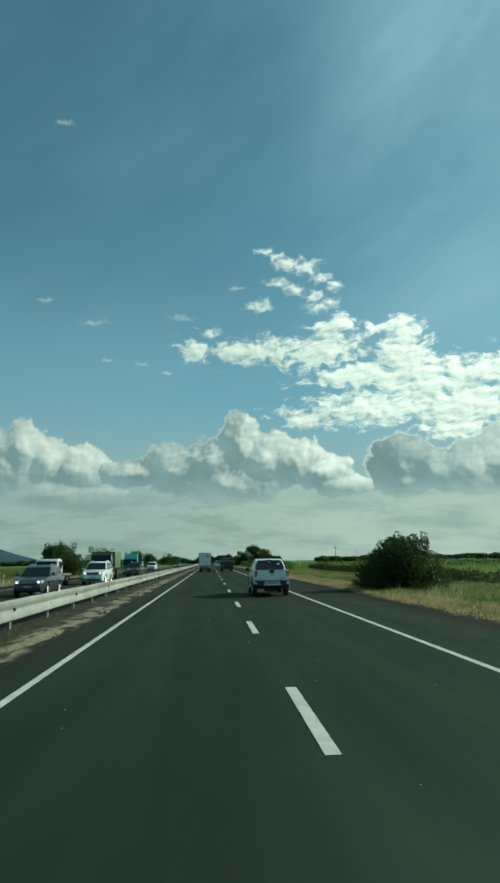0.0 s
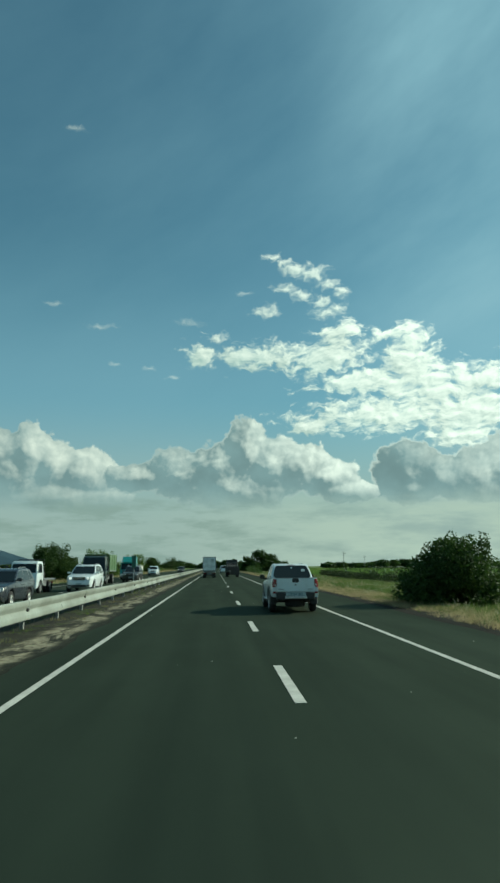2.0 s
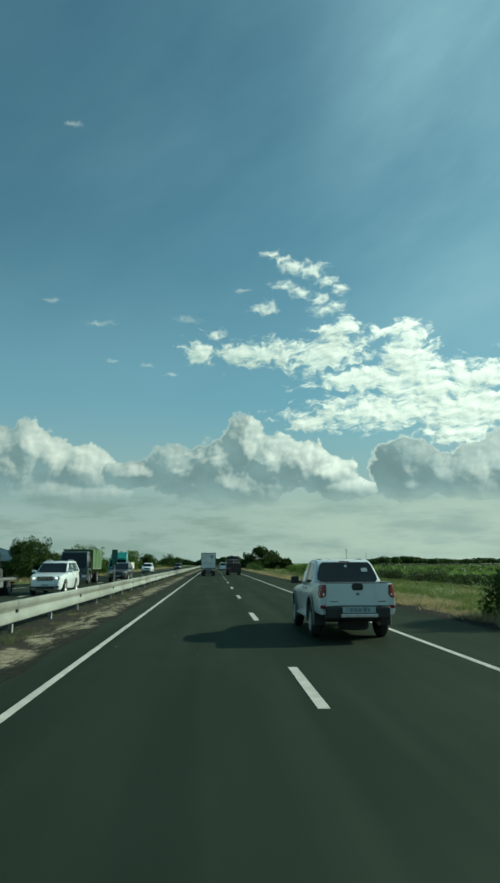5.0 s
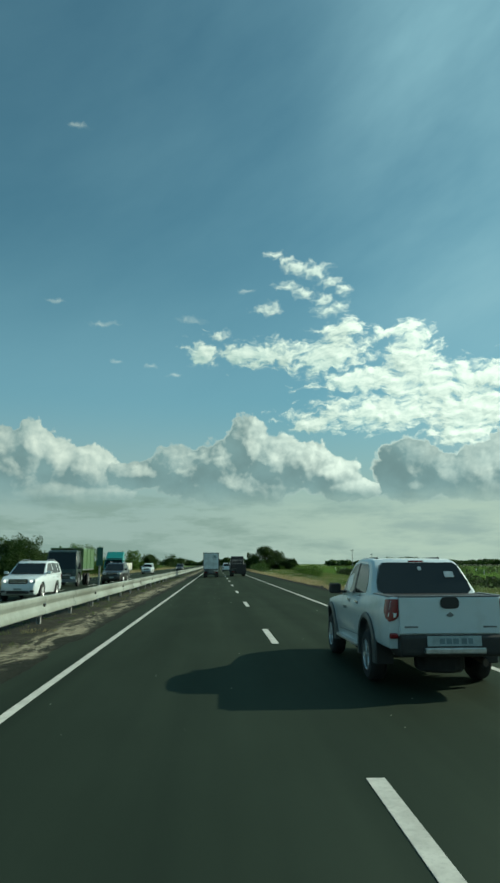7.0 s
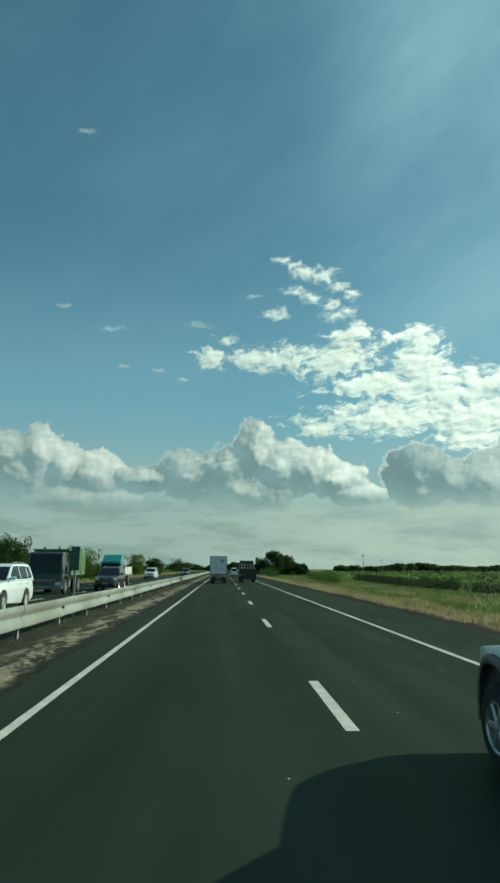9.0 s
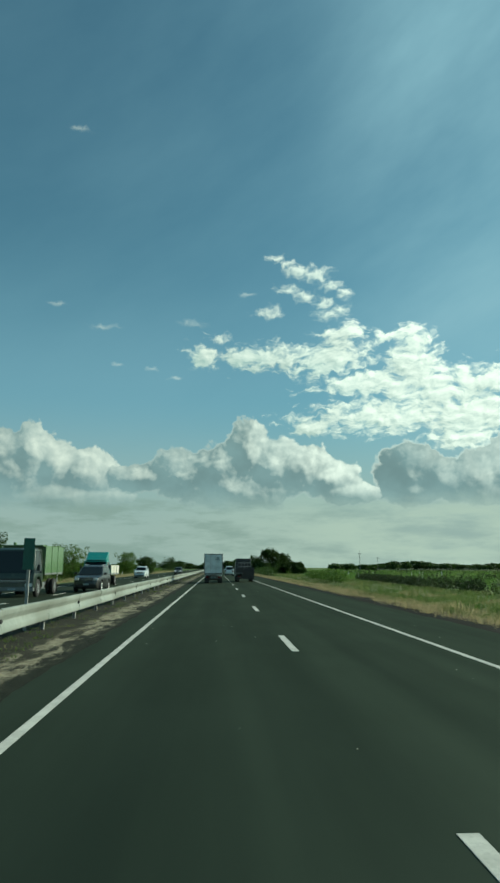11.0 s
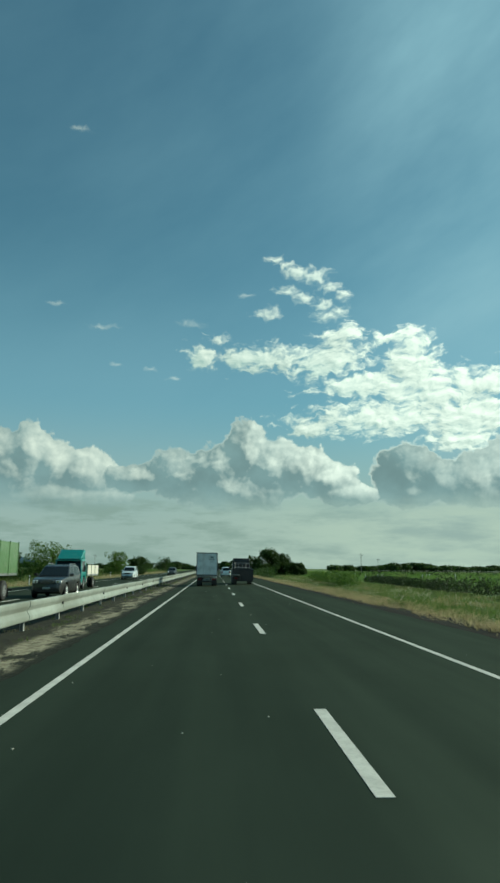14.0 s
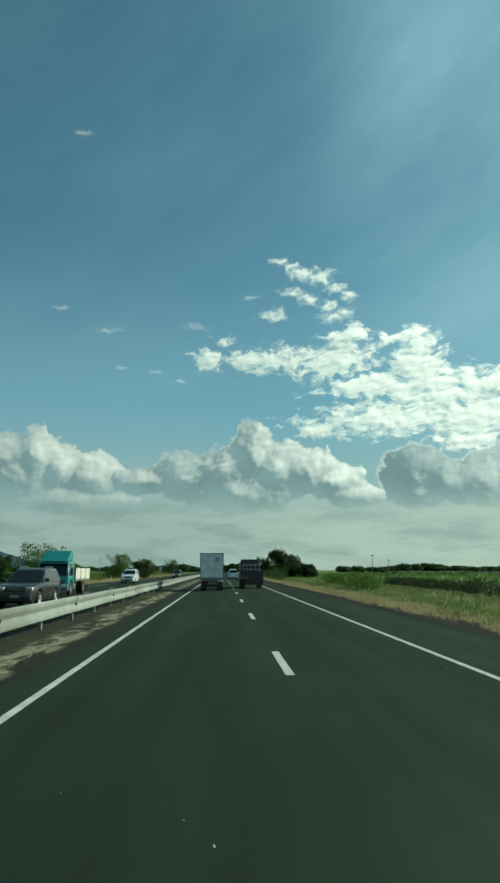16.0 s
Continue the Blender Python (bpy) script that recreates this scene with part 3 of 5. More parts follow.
# ---- the white pickup ahead ----
def pickup(m):
    """Double cab pickup; y = 0 is the rear axle, the front looks along +y."""
    t = thing("pickup_truck", "white double cab pickup with dark bumper driving in the outer lane", "pickup truck", m)

    def flank(y, z):
        s = 1.0
        if z > 0.95:
            s -= 0.05 * (z - 0.95) / 0.27
        if z < 0.6:
            s -= 0.04 * (0.6 - z) / 0.2
        if y > 3.1:
            s -= 0.30 * ((y - 3.1) / 0.75) ** 2
        if y < -0.6:
            s -= 0.05 * ((-0.6 - y) / 0.55) ** 2
        return s

    W = 0.86
    profile = [(-1.09, 0.50), (-1.13, 0.80), (-1.14, 1.16), (-1.10, 1.21), (-0.25, 1.21), (0.0, 1.19), (0.6, 1.135), (2.20, 1.08), (2.75, 1.02), (3.35, 0.93), (3.68, 0.80), (3.80, 0.66), (3.80, 0.44), (3.66, 0.36)]
    profile += arc(3.0, 0.38, 0.45, 0, 180, 11)[0:] + [(2.54, 0.38), (0.47, 0.38)] + arc(0.0, 0.38, 0.46, 0, 180, 11) + [(-0.50, 0.52)]
    # the bed is open: two walls, a floor and the front part
    body = part("body", slab(profile, W, (0.5, 0.6, 0.78, 0.95, 1.05, 1.15), (-0.85, -0.6, 3.2, 3.4, 3.6), 0.05, flank), WHITE, t, "white painted body")
    soft_edges(body, 40)
    part("bed_liner", boxed(-0.74, -1.06, 1.195, 0.74, -0.2, 1.216, 0.004, 1), BLACK, t, "dark open cargo bed")
    mirrored_boxes("bed_rail", GREY_TRIM, t, 0.72, -1.08, 1.205, 0.80, -0.2, 1.232, 0.012, "dark plastic bed rail")

    def aft(y):
        return y + CAB - 0.16 * max(0.0, 2.38 - y)

    def cab_w(y, z):
        k = (z - 1.1) / 0.66
        s = 0.955 - 0.175 * k - 0.03 * k * k
        if y > 2.0 + CAB:
            s -= 0.06 * ((y - 2.0 - CAB) / 0.7) ** 2
        return s

    cab = [(0.42, 1.12), (0.52, 1.22), (0.66, 1.42), (0.80, 1.62), (0.93, 1.715), (1.15, 1.755), (1.60, 1.77), (1.85, 1.74), (2.00, 1.69), (2.38, 1.36), (2.72, 1.08)]
    c = part("cab", slab([(aft(y), z) for y, z in cab], W, (1.2, 1.3, 1.42, 1.55, 1.65), (0.65, 1.15, 1.65), 0.06, cab_w), WHITE, t, "white painted cab and roof")
    soft_edges(c, 38)

    def cabx(y, z):
        return W * cab_w(y, z)

    for s in (-1, 1):
        part("side_window", side_pane([(aft(y), z) for y, z in ((1.62, 1.17), (2.38, 1.155), (2.28, 1.33), (1.98, 1.60), (1.86, 1.66), (1.62, 1.68))], cabx, s), GLASS, t, "tinted front door glass")
        part("side_window", side_pane([(aft(y), z) for y, z in ((0.86, 1.21), (1.53, 1.18), (1.53, 1.68), (1.12, 1.67), (0.98, 1.58), (0.86, 1.38))], cabx, s), GLASS, t, "tinted rear door glass")
        part("window_trim", side_pane([(aft(y), z) for y, z in ((1.53, 1.17), (1.62, 1.17), (1.62, 1.69), (1.53, 1.69))], cabx, s, 0.01, 0.009), BLACK, t)
        for y0, y1, z0, z1 in ((0.56, 0.57, 0.80, 1.19), (1.09, 1.10, 0.52, 1.16), (2.20, 2.21, 0.60, 1.10)):
            part("door_gap", side_pane([(y0, z0), (y1, z0), (y1, z1), (y0, z1)], lambda y, z: W * flank(y, z), s, 0.004, 0.0025), BLACK, t)
        part("door_gap", side_pane([(0.48, 0.50), (2.20, 0.47), (2.20, 0.478), (0.48, 0.508)], lambda y, z: W * flank(y, z), s, 0.004, 0.0025), BLACK, t)
        for y in (0.62, 1.22):
            a, b = sorted((s * 0.835, s * 0.872))
            part("door_handle", boxed(a, y, 1.03, b, y + 0.17, 1.065, 0.012), CHROME, t, "chrome door handle")
            part("handle_recess", boxed(min(s * 0.82, s * 0.858), y + 0.01, 1.0, max(s * 0.82, s * 0.858), y + 0.16, 1.03, 0.01), GREY_TRIM, t)
        for cy, r in ((0.0, 0.46), (3.0, 0.45)):
            bm = bmesh.new()
            ring = []
            for k in range(15):
                a = radians(-8 + 196 * k / 14)
                row = []
                for rr, xx in ((r - 0.02, 0.80), (r - 0.015, 0.895), (r + 0.02, 0.905), (r + 0.075, 0.88), (r + 0.085, 0.80)):
                    yy, zz = cy + rr * math.cos(a), 0.38 + rr * math.sin(a)
                    front = 0.06 if cy > 1 and yy > 3.15 else 0.0
                    row.append(bm.verts.new((s * (xx - front * (yy - 3.15) * 3), yy, zz)))
                ring.append(row)
            for p, q in zip(ring, ring[1:]):
                for k in range(4):
                    bm.faces.new((p[k], p[k + 1], q[k + 1], q[k]))
            bmesh.ops.recalc_face_normals(bm, faces=bm.faces[:])
            soft_edges(part("wheel_arch", bm, ARCH_SHADE_GREY, t, "flared grey wheel arch"), 50)
            part("wheel_well", slab(arc(cy, 0.38, r - 0.004, -4, 184, 13), 0.80, (), (), 0.0), BLACK, t) if s == 1 else None
        part("side_step", boxed(min(s * 0.80, s * 0.905), 0.62, 0.368, max(s * 0.80, s * 0.905), 2.3, 0.40, 0.014), ALLOY, t, "bright tubular side step")
        for y in (0.8, 2.1):
            part("step_bracket", boxed(min(s * 0.6, s * 0.86), y, 0.34, max(s * 0.6, s * 0.86), y + 0.06, 0.37, 0.005), BLACK, t)
        # lamps
        bm = bmesh.new()
        grid = []
        for k, (low, high) in enumerate(((0.95, 1.18), (0.88, 1.185), (0.86, 1.185), (0.91, 1.18), (1.0, 1.17))):
            column = []
            for i in range(6):
                z = low + (high - low) * i / 5
                x, y = ((0.705, -1.166), (W * flank(-1.14, z) - 0.055, -1.164), (W * flank(-1.12, z) - 0.004, -1.135), (W * flank(-1.05, z) + 0.012, -1.05), (W * flank(-0.96, z) + 0.008, -0.96))[k]
                column.append((bm.verts.new((s * x, y, z)), bm.verts.new((s * (x - 0.03), y + 0.03, z))))
            grid.append(column)
        for p, q in zip(grid, grid[1:]):
            for i in range(5):
                for side in (0, 1):
                    bm.faces.new((p[i][side], p[i + 1][side], q[i + 1][side], q[i][side]))
            for i in (0, 5):
                bm.faces.new((p[i][0], p[i][1], q[i][1], q[i][0]))
        for p in (grid[0], grid[-1]):
            for i in range(5):
                bm.faces.new((p[i][0], p[i + 1][0], p[i + 1][1], p[i][1]))
        bmesh.ops.recalc_face_normals(bm, faces=bm.faces[:])
        lamp = soft_edges(part("tail_light", bm, RED_LENS, t, "red wrap-round tail light"), 45)
        part("reverse_lens", end_pane([(s * x, z) for x, z in ((0.722, 0.985), (0.762, 0.985), (0.762, 0.915), (0.728, 0.935))], lambda x, z: -1.166, -1, 0.006, 0.004), CLEAR_LENS, lamp, "clear reversing lens")
        part("reflector", boxed(min(s * 0.70, s * 0.815), -1.155, 0.63, max(s * 0.70, s * 0.815), -1.09, 0.70, 0.02), RED_LENS, t, "small red bumper reflector")
        part("mud_flap", boxed(min(s * 0.62, s * 0.86), -0.56, 0.30, max(s * 0.62, s * 0.86), -0.54, 0.56, 0.006), BLACK, t)
        mirror = part("door_mirror", boxed(min(s * 0.90, s * 1.10), 1.70, 1.13, max(s * 0.90, s * 1.10), 1.86, 1.33, 0.05, 3), BLACK, t, "black door mirror")
        part("mirror_glass", boxed(min(s * 0.925, s * 1.075), 1.692, 1.155, max(s * 0.925, s * 1.075), 1.702, 1.305, 0.003, 1), GLASS, mirror)
        part("mirror_arm", boxed(min(s * 0.80, s * 0.93), 1.76, 1.14, max(s * 0.80, s * 0.93), 1.83, 1.19, 0.015), BLACK, mirror)
        wheel(t, s * 0.765, 0.0)
        wheel(t, s * 0.765, 3.0)

    glass_pts = [(-0.63, 1.21), (0.63, 1.21), (0.70, 1.27), (0.69, 1.40), (0.60, 1.65), (0.54, 1.695), (-0.54, 1.695), (-0.60, 1.65), (-0.69, 1.40), (-0.70, 1.27)]
    rear = part("rear_window", end_pane(glass_pts, lambda x, z: aft(0.50) + (z - 1.20) * 0.69, -1, 0.04, 0.035), GLASS, t, "dark tinted rear window")
    part("sticker", end_pane(rounded(0.36, 1.47, 0.50, 1.56, 0.01), lambda x, z: aft(0.50) - 0.045 + (z - 1.20) * 0.69, -1, 0.004, 0.006), STICKER, rear, "pale square sticker")
    part("sticker", end_pane(rounded(-0.03, 1.575, 0.03, 1.635, 0.028), lambda x, z: aft(0.50) - 0.045 + (z - 1.20) * 0.69, -1, 0.004, 0.006), STICKER, rear, "pale round sticker")
    part("windscreen", end_pane([(-0.66, 1.14), (0.66, 1.14), (0.54, 1.65), (-0.54, 1.65)], lambda x, z: 2.68 + CAB - (z - 1.10) * 1.08, 1, 0.02, 0.02), GLASS, t)
    gate = part("tailgate", boxed(-0.685, -1.168, 0.69, 0.685, -1.11, 1.205, 0.018, 3), WHITE, t, "white tailgate")
    part("tailgate_handle", end_pane(rounded(-0.125, 1.045, 0.125, 1.21, 0.06, 5), lambda x, z: -1.168, -1, 0.01, 0.012), BLACK, gate, "black tailgate handle")
    part("emblem", end_pane([(0, 1.0), (0.05, 0.955), (0.02, 0.93), (-0.02, 0.93), (-0.05, 0.955)], lambda x, z: -1.168, -1, 0.004, 0.008), GREY_TRIM, gate, "small grey emblem")
    part("model_badge", boxed(-0.62, -1.174, 0.775, -0.44, -1.166, 0.80), GREY_TRIM, gate)
    part("model_badge", boxed(0.44, -1.174, 0.775, 0.62, -1.166, 0.80), GREY_TRIM, gate)
    part("gate_cap", boxed(-0.68, -1.16, 1.205, 0.68, -1.09, 1.232, 0.01), GREY_TRIM, gate)
    bumper = part("rear_bumper", boxed(-0.70, -1.26, 0.42, 0.70, -1.06, 0.675, 0.05, 3), BLACK, t, "black rear bumper")
    part("step_plate", boxed(-0.40, -1.33, 0.455, 0.40, -1.24, 0.53, 0.015), ALLOY, bumper, "silver bumper step")
    plate = part("number_plate", boxed(-0.36, -1.285, 0.545, 0.36, -1.268, 0.675, 0.006), PLATE_MAT, bumper, "worn white number plate")
    for x0, x1 in ((-0.20, -0.13), (-0.11, -0.04), (-0.02, 0.05), (0.09, 0.16), (0.18, 0.24)):
        part("bar", boxed(x0, -1.289, 0.575, x1, -1.284, 0.645), PLATE_INK, plate)
    part("underbody", boxed(-0.66, -1.0, 0.40, 0.66, 3.5, 0.62, 0.03), BLACK, t)
    part("spare_wheel", turned_flat(0.34, 0.22, (0.0, -0.62, 0.34)), RUBBER, t)
    part("rear_axle", boxed(-0.7, -0.06, 0.32, 0.7, 0.06, 0.42, 0.03), RUSTY, t)
    part("exhaust", tube([(0.45, -1.15, 0.36), (0.5, -0.8, 0.37), (0.52, 0.4, 0.42)], 0.035), RUSTY, t)
    part("grille", boxed(-0.45, 3.76, 0.62, 0.45, 3.83, 0.86, 0.02), CHROME, t)
    part("front_bumper", boxed(-0.70, 3.66, 0.36, 0.70, 3.86, 0.58, 0.06, 3), WHITE, t)
    mirrored_boxes("headlight", CLEAR_LENS, t, 0.42, 3.52, 0.72, 0.62, 3.72, 0.88, 0.04)
    part("brake_lamp", boxed(-0.12, aft(0.86) - 0.02, 1.70, 0.12, aft(0.86) + 0.02, 1.725, 0.005), RED_LENS, t)
    for x in (-0.5, 0.5):
        part("roof_channel", boxed(x - 0.012, 1.0 + CAB, 1.755, x + 0.012, 1.8 + CAB, 1.778), BLACK, t)
    # a dark stencilled line on each front door, too small to read
    for s in (-1, 1):
        for y0, y1 in ((1.50, 1.56), (1.58, 1.62), (1.64, 1.70), (1.72, 1.78)):
            part("door_lettering", side_pane([(y0, 0.86), (y1, 0.86), (y1, 0.91), (y0, 0.91)], lambda y, z: W * flank(y, z), s, 0.003, 0.004), PLATE_INK, t)
    # the four-wheel-drive body rides high on its wheels
    for o in t.children_recursive:
        if o.type == "MESH" and o.parent.name.split(".")[0] != "wheel":
            for v in o.data.vertices:
                z = v.co.z
                v.co.z += RIDE * min(1.0, max(0.0, (z - 0.30) / 0.15)) * min(1.0, max(0.0, (1.5 - z) / 0.8))
    return t


RIDE = 0.075
CAB = -0.36


def turned_flat(r, w, centre):
    bm = turned([(-w / 2, 0.01), (-w / 2, r * 0.9), (-w / 3, r), (w / 3, r), (w / 2, r * 0.9), (w / 2, 0.01)], 20)
    bmesh.ops.rotate(bm, cent=(0, 0, 0), matrix=Matrix.Rotation(radians(90), 3, "Y"), verts=bm.verts[:])
    bmesh.ops.translate(bm, vec=centre, verts=bm.verts[:])
    return bm


def tube(points, r, n=8, taper=1.0):
    bm = bmesh.new()
    rings = []
    for i, p in enumerate(points):
        p = Vector(p)
        ahead = (Vector(points[min(i + 1, len(points) - 1)]) - Vector(points[max(i - 1, 0)])).normalized()
        u = ahead.orthogonal().normalized()
        v = ahead.cross(u)
        k = r * (1 + (taper - 1) * i / max(1, len(points) - 1))
        rings.append([bm.verts.new(p + u * k * math.cos(2 * math.pi * j / n) + v * k * math.sin(2 * math.pi * j / n)) for j in range(n)])
    for a, b in zip(rings, rings[1:]):
        for j in range(n):
            bm.faces.new((a[j], a[(j + 1) % n], b[(j + 1) % n], b[j]))
    bm.faces.new(rings[0])
    bm.faces.new(rings[-1])
    bmesh.ops.recalc_face_normals(bm, faces=bm.faces[:])
    return bm


pickup(pose(3.215, 31.7, 0, 0, 0, 0))


# ---- other cars ----
def car(name, label, category, m, coat, length=4.6, w=0.88, hood=1.0, belt=1.08, roof=1.72, nose=0.88, screen=1.62, back=0.25, wb=2.7, r=0.35, lit=True, rails=True, dark_trim=False, group="oncoming traffic"):
    """A passenger car; y = 0 is the rear axle, the front looks along +y."""
    t = thing(name, label, category, m, group)
    rear, front = -(length - wb - nose), wb + nose

    def flank(y, z):
        s = 1.0 - (0.05 * (z - 0.85) / 0.25 if z > 0.85 else 0.0) - (0.05 * (0.55 - z) / 0.25 if z < 0.55 else 0.0)
        if y > front - 0.8:
            s -= 0.24 * ((y - front + 0.8) / 0.8) ** 2
        if y < rear + 0.5:
            s -= 0.10 * ((rear + 0.5 - y) / 0.5) ** 2
        return s

    a = r + 0.08
    profile = [(rear + 0.04, 0.42), (rear, 0.62), (rear + 0.03, belt - 0.1), (rear + 0.10, belt + 0.03), (0.3, belt + 0.01), (front - screen + 0.25, belt - 0.02), (front - 0.9, hood), (front - 0.35, hood - 0.09), (front - 0.08, hood - 0.22), (front, 0.60), (front - 0.02, 0.38), (front - 0.2, 0.26)]
    profile += arc(wb, r + 0.01, a, -8, 188, 11) + [(a + 0.05, 0.27)] + arc(0.0, r + 0.01, a, -8, 188, 11) + [(-a - 0.06, 0.33)]
    soft_edges(part("body", slab(profile, w, (0.45, 0.62, 0.85, belt - 0.06), (rear + 0.3, front - 0.7, front - 0.45, front - 0.2), 0.06, flank), coat, t), 40)
    part("underbody", boxed(-w * 0.82, rear + 0.2, 0.24, w * 0.82, front - 0.25, 0.6, 0.03), BLACK, t)

    def cab_w(y, z):
        k = (z - belt) / (roof - belt)
        return 0.95 - 0.19 * k - 0.03 * k * k

    base, top = front - screen + 0.28, front - screen - (roof - belt) * 1.15
    h = roof - belt
    cab = [(rear + 0.08, belt - 0.02), (rear + 0.12 + back * 0.4, belt + h * 0.5), (rear + 0.16 + back, roof - 0.09), (rear + 0.34 + back, roof - 0.02), ((rear + top) / 2, roof), (top - 0.1, roof - 0.03), (top + 0.12, roof - 0.11), (base, belt - 0.04)]
    soft_edges(part("cabin", slab(cab, w, (belt + h * 0.25, belt + h * 0.5, belt + h * 0.75), (), 0.06, cab_w), coat, t), 40)

    def cabx(y, z):
        return w * cab_w(y, z)

    slope = (base - top - 0.12) / (belt - 0.04 - (roof - 0.11))
    part("windscreen", end_pane([(-w * 0.84, belt + 0.03), (w * 0.84, belt + 0.03), (w * 0.72, roof - 0.13), (-w * 0.72, roof - 0.13)], lambda x, z: base + (z - belt + 0.04) * slope, 1, 0.03, 0.025), GLASS, t, "dark windscreen")
    part("rear_window", end_pane([(-w * 0.72, belt + 0.1), (w * 0.72, belt + 0.1), (w * 0.64, roof - 0.14), (-w * 0.64, roof - 0.14)], lambda x, z: rear + 0.10 + back * (z - belt) / h, -1, 0.03, 0.03), GLASS, t)
    mid = (rear + base) / 2 + 0.1
    for s in (-1, 1):
        part("side_window", side_pane([(mid + 0.04, belt + 0.05), (base - 0.22, belt + 0.04), (top + 0.04, roof - 0.13), (mid + 0.04, roof - 0.10)], cabx, s), GLASS, t)
        part("side_window", side_pane([(rear + 0.95, belt + 0.06), (mid - 0.04, belt + 0.05), (mid - 0.04, roof - 0.10), (rear + 0.95, roof - 0.12)], cabx, s), GLASS, t)
        part("side_window", side_pane([(rear + 0.32 + back * 0.3, belt + 0.09), (rear + 0.87, belt + 0.06), (rear + 0.87, roof - 0.12), (rear + 0.36 + back, roof - 0.14)], cabx, s), GLASS, t)
        for y in (mid, mid - 0.9 if mid - 0.9 > a else a + 0.1, base - 0.2):
            part("door_gap", side_pane([(y, 0.45), (y + 0.012, 0.45), (y + 0.012, belt), (y, belt)], lambda yy, z: w * flank(yy, z), s, 0.004, 0.003), BLACK, t)
        for y in (mid - 0.78, mid + 0.12):
            part("door_handle", boxed(min(s * (w * 0.95), s * (w + 0.012)), y, belt - 0.16, max(s * (w * 0.95), s * (w + 0.012)), y + 0.16, belt - 0.125, 0.01), CHROME, t)
        lens = part("headlight", boxed(min(s * w * 0.52, s * w * 0.84), front - 0.34, hood - 0.32, max(s * w * 0.52, s * w * 0.84), front - 0.035, hood - 0.15, 0.05, 2), CLEAR_LENS, t, "clear headlight")
        part("headlight_bulb", end_pane(rounded(min(s * w * 0.58, s * w * 0.70), hood - 0.29, max(s * w * 0.58, s * w * 0.70), hood - 0.18, 0.03), lambda x, z: front - 0.035, 1, 0.004, 0.01), LIT if lit else CHROME, lens)
        part("fog_lamp", boxed(min(s * w * 0.58, s * w * 0.78), front - 0.10, 0.40, max(s * w * 0.58, s * w * 0.78), front + 0.005, 0.50, 0.02), BLACK, t)
        part("tail_light", boxed(min(s * w * 0.62, s * w * 0.9), rear - 0.01, belt - 0.28, max(s * w * 0.62, s * w * 0.9), rear + 0.12, belt - 0.02, 0.03), RED_LENS, t)
        mirror = part("door_mirror", boxed(min(s * w * 0.97, s * (w + 0.19)), base - 0.30, belt + 0.02, max(s * w * 0.97, s * (w + 0.19)), base - 0.17, belt + 0.17, 0.04), BLACK if dark_trim else coat, t)
        if rails:
            part("roof_rail", tube([(s * w * 0.66, rear + 0.5 + back, roof - 0.02), (s * w * 0.67, rear + 0.7 + back, roof + 0.045), (s * w * 0.67, top - 0.4, roof + 0.045), (s * w * 0.66, top - 0.2, roof - 0.02)], 0.018, 6), ALLOY, t)
        wheel(t, s * (w - 0.11), 0.0, r, 0.22)
        wheel(t, s * (w - 0.11), wb, r, 0.22)
    part("grille", end_pane(rounded(-w * 0.46, hood - 0.36, w * 0.46, hood - 0.14, 0.05), lambda x, z: front - 0.03, 1, 0.05, 0.012), BLACK, t, "black front grille")
    for z in (hood - 0.30, hood - 0.24, hood - 0.18):
        part("grille_bar", boxed(-w * 0.42, front - 0.022, z, w * 0.42, front - 0.008, z + 0.022, 0.004, 1), CHROME, t)
    part("air_intake", end_pane(rounded(-w * 0.55, 0.34, w * 0.55, 0.48, 0.04), lambda x, z: front - 0.02, 1, 0.05, 0.012), BLACK, t)
    plate = part("number_plate", boxed(-0.2, front - 0.01, 0.50, 0.2, front + 0.014, 0.60, 0.004, 1), PLATE_MAT, t)
    for x0, x1 in ((-0.15, -0.03), (0.02, 0.15)):
        part("bar", boxed(x0, front + 0.014, 0.53, x1, front + 0.017, 0.575), PLATE_INK, plate)
    for s in (-0.3, 0.25):
        part("wiper", tube([(s, base - 0.01, belt + 0.03), (s + 0.42, base - 0.02, belt + 0.06)], 0.010, 5), BLACK, t)
    return t


